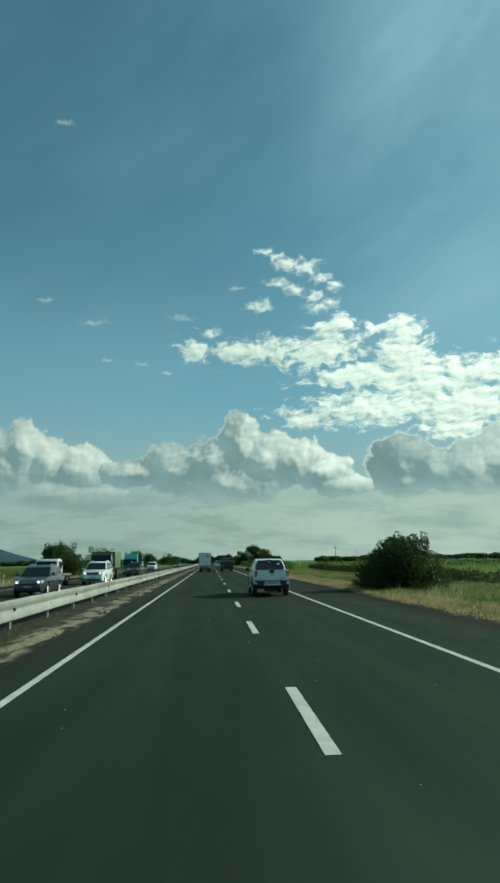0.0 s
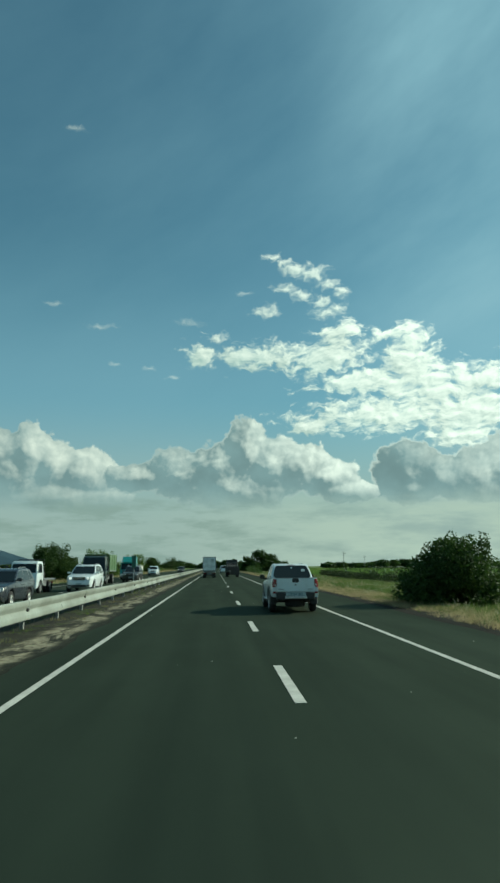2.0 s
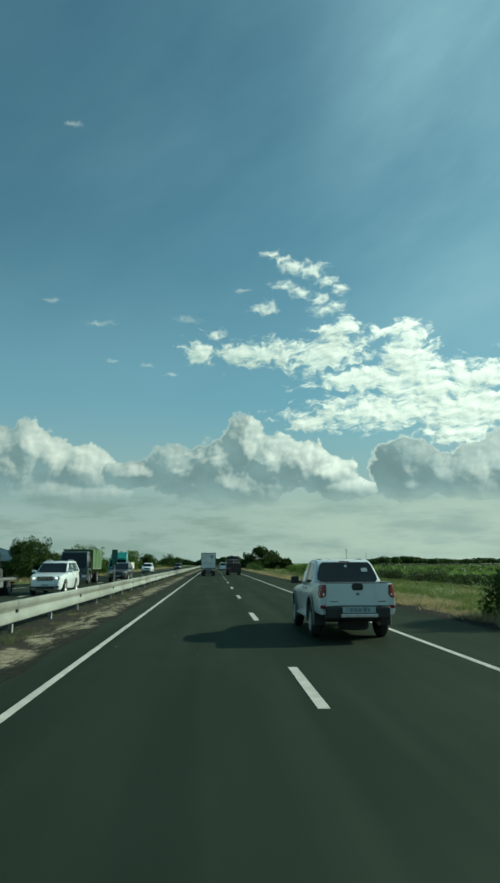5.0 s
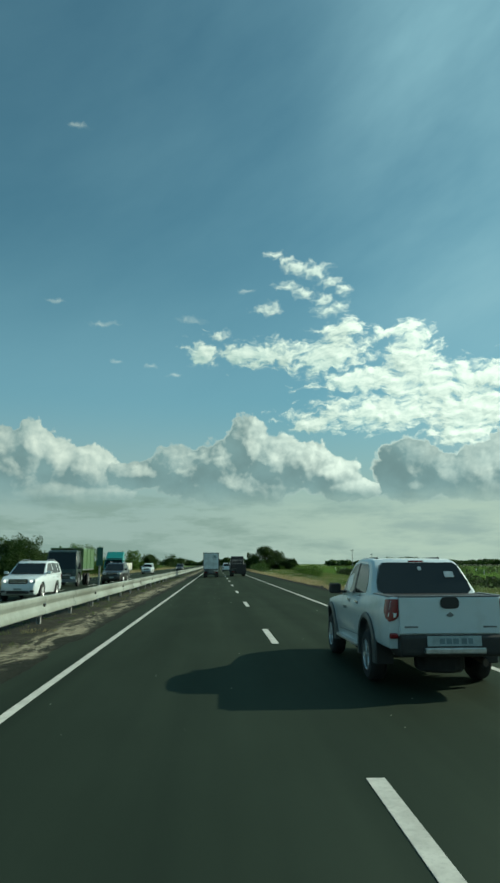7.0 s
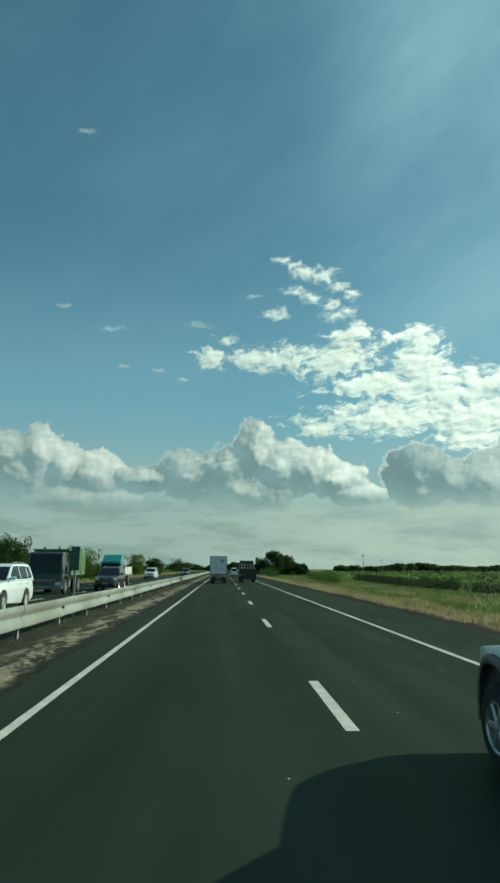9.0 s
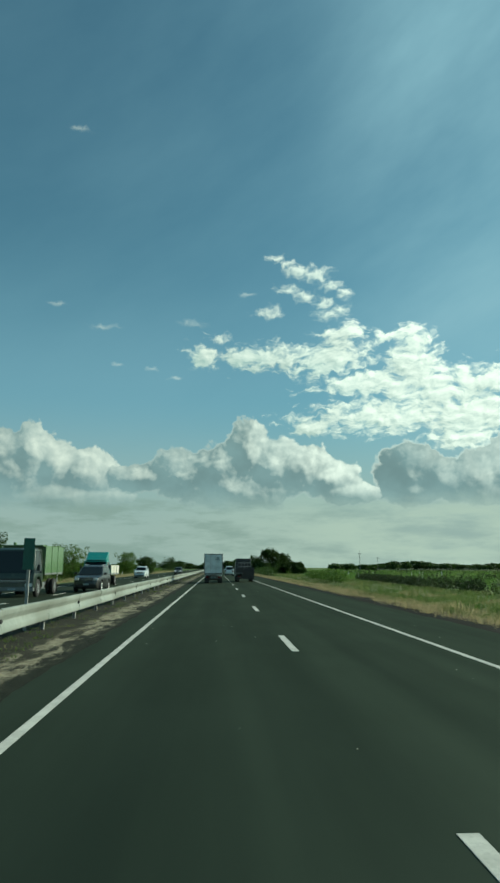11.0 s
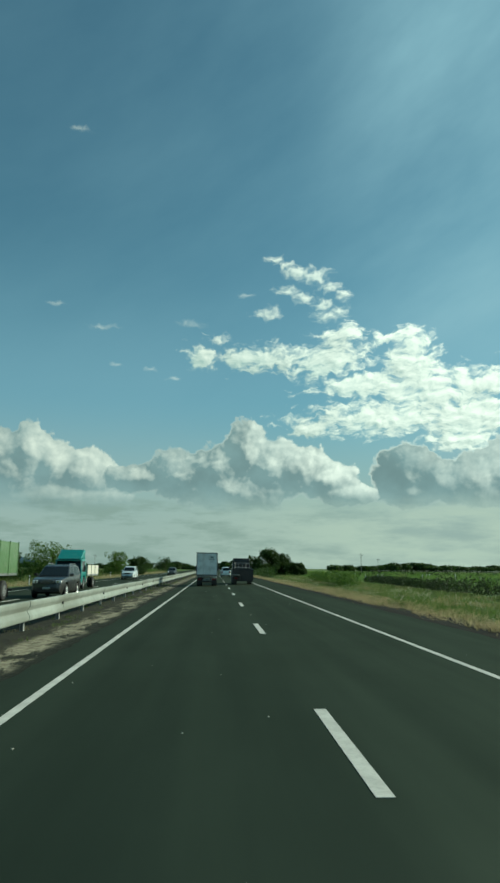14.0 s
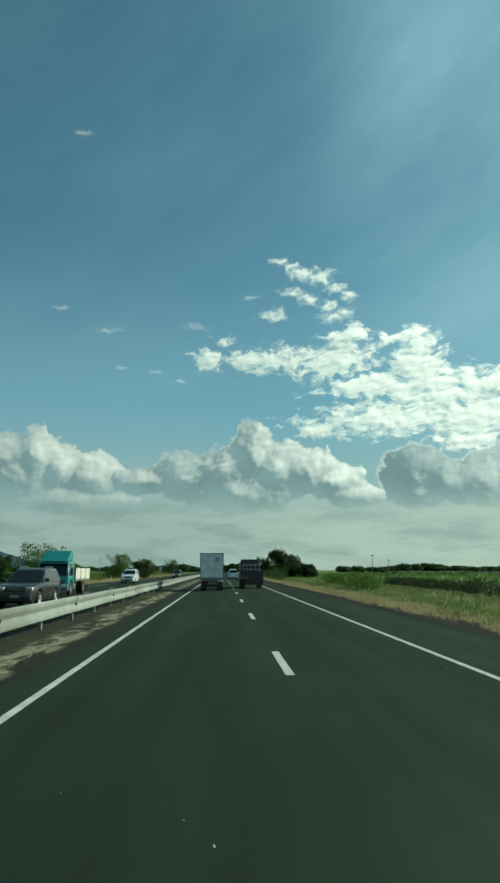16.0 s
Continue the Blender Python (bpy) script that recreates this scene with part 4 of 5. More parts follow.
# ---- lorries ----
def lorry(name, label, m, coat, cargo, w=0.95, cab_top=2.2, cab_len=1.65, bed_len=4.2, wb=3.0, r=0.38, front_over=1.05, floor=0.95, boards=0.4, load=None, deflector=None, lit=False, group="", cargo_mat=None, top=2.9):
    """A cab-over lorry; y = 0 is the rear axle, the front looks along +y. cargo: box, flat, drop, dump."""
    t = thing(name, label, "truck", m, group)
    front = wb + front_over
    rear_cab = front - cab_len
    back = rear_cab - 0.12 - bed_len
    for s in (-1, 1):
        part("chassis_rail", boxed(min(s * 0.32, s * 0.42), back + 0.1, 0.58, max(s * 0.32, s * 0.42), front - 0.4, 0.78, 0.01, 1), BLACK, t)
    part("axle", boxed(-w * 0.8, -0.07, r - 0.06, w * 0.8, 0.07, r + 0.06, 0.03), RUSTY, t)
    part("axle", boxed(-w * 0.8, wb - 0.06, r - 0.05, w * 0.8, wb + 0.06, r + 0.05, 0.03), RUSTY, t)
    cz = 0.55
    profile = [(rear_cab, cz + 0.1), (rear_cab, cab_top - 0.1), (rear_cab + 0.12, cab_top), (front - 0.55, cab_top), (front - 0.36, cab_top - 0.09), (front - 0.06, cz + 0.75), (front, cz + 0.55), (front, cz - 0.12), (wb + r + 0.16, cz - 0.12)] + arc(wb, r + 0.02, r + 0.12, 20, 160, 9) + [(rear_cab + 0.02, cz - 0.05)]

    def cab_w(y, z):
        return 1.0 - 0.10 * max(0.0, (z - cz - 0.7) / (cab_top - cz - 0.7))

    cab = soft_edges(part("cab", slab(profile, w, (cz + 0.7, cz + 1.1), (), 0.06, cab_w), coat, t), 40)
    zb, zt = cz + 0.80, cab_top - 0.17

    def face(x, z):
        return front - 0.06 - 0.30 * (z - cz - 0.75) / (cab_top - 0.09 - cz - 0.75)

    part("windscreen", end_pane([(-w * 0.88, zb), (w * 0.88, zb), (w * 0.82, zt), (-w * 0.82, zt)], face, 1, 0.02, 0.015), GLASS, t, "dark windscreen")
    part("rear_window", end_pane(rounded(-w * 0.6, zb + 0.1, w * 0.6, zt - 0.05, 0.06), lambda x, z: rear_cab, -1, 0.02, 0.012), GLASS, t)
    part("grille", end_pane(rounded(-w * 0.72, cz + 0.25, w * 0.72, cz + 0.48, 0.04), lambda x, z: front, 1, 0.03, 0.012), BLACK, t)
    for z in (cz + 0.30, cz + 0.37):
        part("grille_bar", boxed(-w * 0.66, front + 0.01, z, w * 0.66, front + 0.022, z + 0.03), ALLOY, t)
    part("front_bumper", boxed(-w * 1.0, front - 0.25, 0.34, w * 1.0, front + 0.06, cz + 0.02, 0.04), GREY_TRIM if coat is not WHITE else coat, t)
    plate = part("number_plate", boxed(-0.2, front + 0.06, 0.40, 0.2, front + 0.075, 0.5), PLATE_MAT, t)
    part("bar", boxed(-0.14, front + 0.075, 0.43, 0.14, front + 0.079, 0.47), PLATE_INK, plate)
    for s in (-1, 1):
        part("side_window", side_pane([(rear_cab + 0.35, zb - 0.02), (front - 0.24, zb - 0.02), (front - 0.42, zt), (rear_cab + 0.35, zt)], lambda y, z: w * cab_w(y, z), s), GLASS, t)
        part("door_gap", side_pane([(rear_cab + 0.26, cz + 0.1), (rear_cab + 0.275, cz + 0.1), (rear_cab + 0.275, zt), (rear_cab + 0.26, zt)], lambda y, z: w * cab_w(y, z), s, 0.004, 0.003), BLACK, t)
        part("door_handle", boxed(min(s * w * 0.98, s * (w + 0.02)), rear_cab + 0.34, cz + 0.62, max(s * w * 0.98, s * (w + 0.02)), rear_cab + 0.5, cz + 0.66, 0.01), BLACK, t)
        lens = part("headlight", end_pane(rounded(min(s * w * 0.60, s * w * 0.94), cz + 0.05, max(s * w * 0.60, s * w * 0.94), cz + 0.23, 0.04), lambda x, z: front, 1, 0.03, 0.02), CLEAR_LENS, t)
        if lit:
            part("headlight_bulb", end_pane(rounded(min(s * w * 0.7, s * w * 0.84), cz + 0.08, max(s * w * 0.7, s * w * 0.84), cz + 0.20, 0.04), lambda x, z: front + 0.02, 1, 0.004, 0.006), LIT, lens)
        mirror = part("door_mirror", boxed(min(s * (w + 0.10), s * (w + 0.26)), front - 0.22, zb + 0.10, max(s * (w + 0.10), s * (w + 0.26)), front - 0.12, zb + 0.48, 0.03), BLACK, t)
        part("mirror_arm", tube([(s * w * 0.94, front - 0.2, zt - 0.02), (s * (w + 0.18), front - 0.17, zt), (s * (w + 0.18), front - 0.17, zb + 0.45)], 0.014, 6), BLACK, mirror)
        wheel(t, s * (w - 0.12), wb, r, 0.22, 0.58, 8, True)
        wheel(t, s * (w - 0.10), 0.0, r, 0.22, 0.58, 8, True)
        wheel(t, s * (w - 0.36), 0.0, r, 0.22, 0.58, 8, True)
        part("tail_light", boxed(min(s * 0.52, s * 0.80), back - 0.02, 0.60, max(s * 0.52, s * 0.80), back + 0.05, 0.70, 0.015), RED_LENS, t)
        part("mud_flap", boxed(min(s * (w - 0.46), s * w), -r - 0.20, 0.16, max(s * (w - 0.46), s * w), -r - 0.18, 0.62), BLACK, t)
    part("fuel_tank", boxed(-w * 0.95, wb - 1.6, 0.45, -w * 0.55, wb - 0.85, 0.8, 0.06, 3), GREY_TRIM, t)
    part("rear_bar", boxed(-w * 0.9, back + 0.0, 0.42, w * 0.9, back + 0.08, 0.52, 0.015), BLACK, t, "rear underrun bar")
    plate2 = part("number_plate", boxed(-0.2, back - 0.012, 0.58, 0.2, back + 0.02, 0.70), PLATE_MAT, t)
    part("bar", boxed(-0.14, back - 0.016, 0.61, 0.14, back - 0.012, 0.67), PLATE_INK, plate2)
    y1 = rear_cab - 0.12
    cm = cargo_mat or BOX_WHITE
    wc = w * 1.04
    if cargo == "box":
        part("cargo_box", boxed(-wc, back, floor, wc, y1, top, 0.03), cm, t, "white insulated cargo box")
        for s in (-1, 1):
            door = part("cargo_door", boxed(min(s * 0.012, s * (wc - 0.07)), back - 0.03, floor + 0.08, max(s * 0.012, s * (wc - 0.07)), back + 0.01, top - 0.08, 0.012), cm, t, "white rear cargo door")
            part("lock_rod", tube([(s * 0.30, back - 0.045, floor + 0.06), (s * 0.30, back - 0.045, top - 0.06)], 0.016, 6), ALLOY, door)
            part("lock_handle", boxed(min(s * 0.16, s * 0.31), back - 0.065, floor + 0.55, max(s * 0.16, s * 0.31), back - 0.045, floor + 0.59), ALLOY, door)
            for z in (floor + 0.25, (floor + top) / 2, top - 0.3):
                part("hinge", boxed(min(s * (wc - 0.14), s * wc), back - 0.045, z, max(s * (wc - 0.14), s * wc), back - 0.025, z + 0.06), ALLOY, door)
            part("corner_post", boxed(min(s * (wc - 0.06), s * (wc + 0.012)), back - 0.025, floor - 0.02, max(s * (wc - 0.06), s * (wc + 0.012)), back + 0.05, top + 0.012), GREY_TRIM, t)
        part("header", boxed(-wc, back - 0.025, top - 0.07, wc, back + 0.05, top + 0.015), GREY_TRIM, t)
        part("door_sill", boxed(-wc, back - 0.04, floor - 0.10, wc, back + 0.06, floor + 0.06), GREY_TRIM, t)
        part("door_mark", boxed(0.28, back - 0.034, top - 0.50, 0.62, back - 0.03, top - 0.34), PLATE_INK, t, "dark printed mark")
        part("door_mark", boxed(0.18, back - 0.034, top - 0.64, 0.70, back - 0.03, top - 0.57), PLATE_INK, t, "dark printed mark")
    else:
        part("cargo_floor", boxed(-wc, back, floor - 0.12, wc, y1, floor, 0.01), GREY_TRIM, t)
        if boards:
            n = 3
            for s in (-1, 1):
                for k in range(n):
                    a, b = back + (y1 - back) * k / n, back + (y1 - back) * (k + 1) / n
                    part("side_board", boxed(min(s * (wc - 0.05), s * wc), a + 0.02, floor, max(s * (wc - 0.05), s * wc), b - 0.02, floor + boards, 0.01), cm, t)
                for k in range(n + 1):
                    yy = back + (y1 - back) * k / n
                    part("stake", boxed(min(s * (wc - 0.05), s * (wc + 0.025)), yy - 0.03, floor - 0.1, max(s * (wc - 0.05), s * (wc + 0.025)), yy + 0.03, floor + boards + 0.03), GREY_TRIM if cargo != "dump" else cm, t)
            part("tail_board", boxed(-wc, back - 0.03, floor, wc, back + 0.02, floor + boards, 0.01), cm, t)
            part("head_board", boxed(-wc, y1 - 0.05, floor, wc, y1, floor + boards, 0.01), cm, t)
        if cargo == "flat":
            part("guard_frame", tube([(-wc * 0.9, y1 - 0.1, floor), (-wc * 0.9, y1 - 0.1, cab_top + 0.12), (wc * 0.9, y1 - 0.1, cab_top + 0.12), (wc * 0.9, y1 - 0.1, floor)], 0.035, 6), BLACK, t)
            for x in (-0.5, 0.0, 0.5):
                part("guard_bar", tube([(x, y1 - 0.1, floor), (x, y1 - 0.1, cab_top + 0.12)], 0.02, 6), BLACK, t)
        if cargo == "drop":
            part("load_cover", slab([(y1 - 1.3, floor), (y1 - 1.3, cab_top + 0.05), (y1 - 1.15, cab_top + 0.36), (y1 - 0.2, cab_top + 0.38), (y1 - 0.05, cab_top + 0.1), (y1 - 0.05, floor)], wc * 0.84, (), (), 0.08), CANVAS, t, "dark canvas over the load")
            for k in range(5):
                x = -wc * 0.72 + wc * 1.44 * k / 4
                part("rack_bar", tube([(x, back + 1.0, floor + boards), (x, back + 1.25, cab_top - 0.1)], 0.022, 6), GREY_TRIM, t, "upright rack bar")
            for z in (floor + boards + 0.15, floor + boards + 0.55, cab_top - 0.12):
                part("rack_rail", tube([(-wc * 0.74, back + 1.1, z), (wc * 0.74, back + 1.1, z)], 0.022, 6), GREY_TRIM, t)
            part("ramp", boxed(-0.28, back - 0.10, 0.36, wc + 0.02, back - 0.05, floor + boards, 0.01), BLACK, t, "dark lowered ramp board")
        if cargo == "dump":
            part("canopy", boxed(-wc * 0.98, y1 - 0.02, floor + boards - 0.06, wc * 0.98, y1 + 0.55, floor + boards + 0.02, 0.01), cm, t)
            for s in (-1, 1):
                part("beacon", turned_flat(0.09, 0.14, (s * 0.5, y1 + 0.3, floor + boards + 0.10)), LIME, t)
    if load:
        part("load", load, CANVAS, t, "covered load on the bed", smooth=False)
    if deflector:
        part("roof_deflector", slab([(rear_cab + 0.05, cab_top - 0.02), (rear_cab + 0.05, cab_top + deflector), (rear_cab + 0.35, cab_top + deflector), (front - 0.35, cab_top + 0.02)], w * 0.86, (), (), 0.08), coat, t, "sloping roof wind deflector")
        part("sun_visor", boxed(-w * 0.92, front - 0.34, zt + 0.02, w * 0.92, front - 0.08, zt + 0.08, 0.01), coat, t)
    return t


def heap(x, y0, y1, z, h):
    bm = bmesh.new()
    bmesh.ops.create_icosphere(bm, subdivisions=3, radius=1.0)
    for v in bm.verts:
        k = 1 + 0.18 * noise.noise(v.co * 2.3)
        v.co = Vector((v.co.x * x * k, (y0 + y1) / 2 + v.co.y * (y1 - y0) / 2 * k, z + max(0.0, v.co.z) * h * k))
    return bm


# traffic ahead, on the same carriageway
lorry("box_truck", "small white box truck seen from behind in the inner lane", pose(-0.55, 105.9, 0), WHITE, "box", w=0.92, cab_top=2.15, bed_len=4.0, wb=2.9, top=3.05, floor=1.02)
lorry("dropside_truck", "dark dropside truck with canvas load and rack in the outer lane", pose(3.05, 113.0, 0), GREY_TRIM, "drop", w=1.02, cab_top=2.35, bed_len=4.6, wb=3.4, floor=1.05, boards=0.55, cargo_mat=BLACK)
car("car", "white people carrier far ahead between the two trucks", "car", pose(2.3, 165.0, 0), WHITE, roof=1.85, length=4.5, lit=False, group="")

# oncoming traffic
ONCOMING = 180
car("car", "dark blue crossover with dipped headlights on the oncoming side", "car", pose(-9.3, 38.5, -0.02, 0, 0, ONCOMING), DARK_BLUE, length=4.6, hood=1.02, belt=1.08, roof=1.66)
lorry("flatbed_truck", "small white flatbed truck with a guard frame, oncoming", pose(-12.2, 54.0, -0.02, 0, 0, ONCOMING), WHITE, "flat", w=0.92, cab_top=2.1, bed_len=3.2, wb=2.5, floor=0.95, boards=0.0, load=heap(0.6, -0.6, 1.4, 0.95, 0.9), group="oncoming traffic")
car("off_roader", "large white off-road car with roof rails, oncoming", "car", pose(-9.2, 57.2, -0.02, 0, 0, ONCOMING), WHITE, length=4.95, w=0.96, hood=1.16, belt=1.2, roof=1.88, nose=0.9, wb=2.85, r=0.39, back=0.12)
lorry("dump_truck", "green dump truck with lime tipper body, oncoming", pose(-11.7, 77.5, -0.02, 0, 0, ONCOMING), GREEN_PAINT, "dump", w=1.2, cab_top=2.75, cab_len=1.9, bed_len=4.6, wb=3.8, r=0.5, floor=1.35, boards=1.6, cargo_mat=LIME, group="oncoming traffic")
lorry("cab_truck", "teal truck with wind deflector and cream side boards, oncoming", pose(-11.2, 100.0, -0.02, 0, 0, ONCOMING), TEAL, "drop_boards", w=1.1, cab_top=2.3, cab_len=1.9, bed_len=5.0, wb=4.0, r=0.46, floor=1.1, boards=0.75, deflector=0.75, cargo_mat=CREAM, group="oncoming traffic")
car("off_roader", "graphite grey off-road car with roof rails, oncoming", "car", pose(-9.0, 83.6, -0.02, 0, 0, ONCOMING), GRAPHITE, length=4.85, w=0.93, hood=1.12, belt=1.16, roof=1.82, wb=2.85, r=0.38, back=0.15, lit=False)
car("off_roader", "white off-road car far off on the oncoming side", "car", pose(-11.8, 139.0, -0.02, 0, 0, ONCOMING), WHITE, length=4.8, w=0.93, hood=1.1, belt=1.15, roof=1.82, r=0.38, lit=False)
car("car", "dark car far off on the oncoming side", "car", pose(-9.0, 190.0, -0.02, 0, 0, ONCOMING), GRAPHITE)
# ---- roadside: guardrail, signs ----
def guardrail():
    rail = tagged(new("guardrail"), "weathered pale steel crash barrier along the median", "guardrail")
    rail.location = (-4.85, 0, 0)
    # the folded beam in (x, z), towards the road is +x
    outline = [(0.0, 0.785), (0.035, 0.795), (0.07, 0.785), (0.085, 0.755), (0.085, 0.68), (0.07, 0.635), (0.02, 0.575), (0.005, 0.53), (0.02, 0.485), (0.07, 0.425), (0.085, 0.38), (0.085, 0.305), (0.07, 0.275), (0.035, 0.265), (0.0, 0.275)]
    bm = bmesh.new()
    rows = []
    for y, k in ((0.0, 1.0), (0.02, 1.0), (3.98, 1.0), (4.16, 1.0)):
        lap = 0.006 if y < 0.1 else 0.0
        rows.append([[bm.verts.new((x + lap, y, z)) for x, z in outline], [bm.verts.new((x + lap - 0.012, y, z)) for x, z in outline]])
    for a, b in zip(rows, rows[1:]):
        for side in (0, 1):
            for i in range(len(outline) - 1):
                bm.faces.new((a[side][i], a[side][i + 1], b[side][i + 1], b[side][i]))
        for i in (0, len(outline) - 1):
            bm.faces.new((a[0][i], a[1][i], b[1][i], b[0][i]))
    for row in (rows[0], rows[-1]):
        for i in range(len(outline) - 1):
            bm.faces.new((row[0][i], row[0][i + 1], row[1][i + 1], row[1][i]))
    bmesh.ops.recalc_face_normals(bm, faces=bm.faces[:])
    beam = bpy.data.meshes.new("beam")
    bm.to_mesh(beam)
    bm.free()
    beam.materials.append(GALV)
    for poly in beam.polygons:
        poly.use_smooth = True
    beam.set_sharp_from_angle(angle=radians(25))
    bm = bmesh.new()
    box(bm, -0.16, -0.05, -0.2, -0.14, 0.05, 0.76)
    box(bm, -0.08, -0.05, -0.2, -0.06, 0.05, 0.76)
    box(bm, -0.15, -0.01, -0.2, -0.07, 0.01, 0.76)
    box(bm, -0.07, -0.05, 0.48, 0.0, 0.05, 0.66, 0.01, 1)
    post = bpy.data.meshes.new("post")
    bm.to_mesh(post)
    bm.free()
    post.materials.append(POST_GREY)
    bm = bmesh.new()
    box(bm, 0.0, -0.07, 0.485, 0.06, 0.07, 0.575, 0.015, 1)
    eye = bpy.data.meshes.new("reflector")
    bm.to_mesh(eye)
    bm.free()
    eye.materials.append(BLACK)
    rng = random.Random(4)
    for i in range(-4, 110):
        y = 4.0 * i + 1.2
        b = new("beam", beam)
        b.parent = rail
        b.matrix_local = pose(rng.uniform(-0.004, 0.004), y, rng.uniform(-0.006, 0.006), rng.uniform(-0.08, 0.08), rng.uniform(-0.6, 0.6), rng.uniform(-0.06, 0.06))
        p = new("post", post)
        p.parent = rail
        p.matrix_local = pose(0.0, y + 0.08, 0.0, rng.uniform(-1, 1), rng.uniform(-1, 1), 0)
        if i % 2 == 0:
            e = new("reflector", eye)
            e.parent = rail
            e.location = (0.0, y + 0.08, 0.0)
    # the far stretch as one long beam
    bm = bmesh.new()
    a = [bm.verts.new((x, 441.0, z)) for x, z in outline]
    b = [bm.verts.new((x, 1500.0, z)) for x, z in outline]
    for i in range(len(outline) - 1):
        bm.faces.new((a[i], a[i + 1], b[i + 1], b[i]))
    part("far_beam", bm, GALV, rail)


guardrail()

SIGN_GREEN = plain("sign_green", (0.02, 0.10, 0.07), 0.5)
sign = thing("road_sign", "small green kilometre sign on a thin post by the guardrail", "road sign", pose(-5.35, 53.0, 0))
part("post", boxed(-0.04, -0.03, -0.2, 0.04, 0.03, 2.0, 0.01), POST_GREY, sign)
part("sign_board", boxed(-0.15, -0.05, 1.6, 0.15, -0.03, 2.45, 0.01), SIGN_GREEN, sign, "dark green sign board")
SIGN_WHITE = plain("marker_white", (0.7, 0.7, 0.68), 0.5)


def marker(x, y):
    t = thing("marker_post", "short white roadside marker post", "marker post", pose(x, y, -0.1), "roadside markers")
    p = part("post", boxed(-0.05, -0.03, 0, 0.05, 0.03, 0.95, 0.02), SIGN_WHITE, t)
    part("band", boxed(-0.052, -0.033, 0.65, 0.052, 0.033, 0.78, 0.005, 1), BLACK, p)
    return t


one = marker(-17.6, 58.0)
for y in (108.0, 158.0):
    copy_thing(one, pose(-17.6, y, -0.1))


# ---- plants ----
def fast_mesh(name, verts, quads, mat):
    me = bpy.data.meshes.new(name)
    nv, nf = len(verts), len(quads)
    me.vertices.add(nv)
    me.vertices.foreach_set("co", np.asarray(verts, np.float32).ravel())
    me.loops.add(nf * 4)
    me.loops.foreach_set("vertex_index", np.asarray(quads, np.int32).ravel())
    me.polygons.add(nf)
    me.polygons.foreach_set("loop_start", np.arange(0, nf * 4, 4, dtype=np.int32))
    me.materials.append(mat)
    me.update(calc_edges=True)
    me.validate()
    return me


def blades(rng, x, y, z, h, w, lean):
    """Tapered, bent blades: two quads each."""
    n = len(x)
    a = rng.uniform(0, 2 * np.pi, n)
    side = np.stack([np.cos(a), np.sin(a), np.zeros(n)], 1)
    b = rng.uniform(0, 2 * np.pi, n)
    bend = np.stack([np.cos(b), np.sin(b), np.zeros(n)], 1) * (lean * h)[:, None]
    base = np.stack([x, y, z], 1)
    up = np.zeros((n, 3))
    up[:, 2] = h
    v = np.empty((n, 6, 3))
    for k, (f, ww, bb) in enumerate(((0, 1.0, 0.0), (0.55, 0.8, 0.3), (1.0, 0.18, 1.0))):
        c = base + up * f * (1 - 0.18 * bb * lean[:, None]) + bend * bb
        v[:, 2 * k] = c - side * (w * ww / 2)[:, None]
        v[:, 2 * k + 1] = c + side * (w * ww / 2)[:, None]
    i = np.arange(n)[:, None] * 6
    q = np.concatenate([i + [0, 1, 3, 2], i + [2, 3, 5, 4]], 1).reshape(-1, 4)
    return v.reshape(-1, 3), q


def lumpy(x, y, scale, seed=0.0):
    return np.array([noise.noise((a * scale, b * scale, seed)) for a, b in zip(x, y)])


def sward(name, label, mat, n, x0, x1, y0, y1, height, width, lean, seed, near=1.0, clump=0.35, z=-0.12, edge=0.0):
    """A stand of grass or crop. near > 1 crowds the plants to the near end and to the road."""
    rng = np.random.default_rng(seed)
    tufts = max(1, n // 14)
    u = rng.random(tufts)
    ty = y0 + (y1 - y0) * u ** near
    tx = x0 + (x1 - x0) * rng.random(tufts) ** (1.0 if near == 1 else 1.25)
    if edge:
        tx = tx + edge * lumpy(ty, ty * 0, 0.3, seed)
    lump = np.maximum(0.25, 1.0 + 0.6 * lumpy(tx, ty, 0.22, seed + 5.0) + 0.5 * lumpy(tx, ty, 0.75, seed + 9.0))
    k = rng.integers(0, tufts, n)
    grow = 1.0 + (ty[k] - y0) / (y1 - y0) * (near - 1) * 0.6
    x = tx[k] + rng.normal(0, clump, n) * grow
    y = ty[k] + rng.normal(0, clump, n) * grow
    h = height * lump[k] * rng.uniform(0.55, 1.15, n)
    v, q = blades(rng, x, y, np.full(n, z), h, width * grow * rng.uniform(0.6, 1.3, n), lean * rng.uniform(0.3, 1.5, n))
    return tagged(placed(name, fast_mesh(name, v, q, mat), None), label, "grass", kind="stuff")


sward("verge_grass", "tall green and straw-coloured grass on the verge", GRASS_DRY, 70000, 8.8, 13.5, 6, 260, 0.26, 0.022, 0.5, 11, 1.7, 0.22)
sward("straw_grass", "dry straw-coloured grass lining the shoulder", GRASS_STRAW, 64000, 7.8, 9.8, 6, 260, 0.33, 0.018, 0.8, 12, 1.7, 0.15, edge=0.35)
sward("weeds", "green weeds behind the dry verge", GRASS_DRY, 40000, 12.5, 19.0, 8, 260, 0.28, 0.035, 0.6, 13, 1.7, 0.35)
sward("crop", "green crop standing in the field", CROP, 80000, 21.0, 120.0, 14, 420, 0.50, 0.09, 0.6, 14, 1.6, 0.6)
sward("straw_grass", "yellowed grass beyond the oncoming carriageway", GRASS_STRAW, 16000, -20.5, -16.8, 14, 300, 0.40, 0.03, 0.5, 15, 1.5, 0.3)
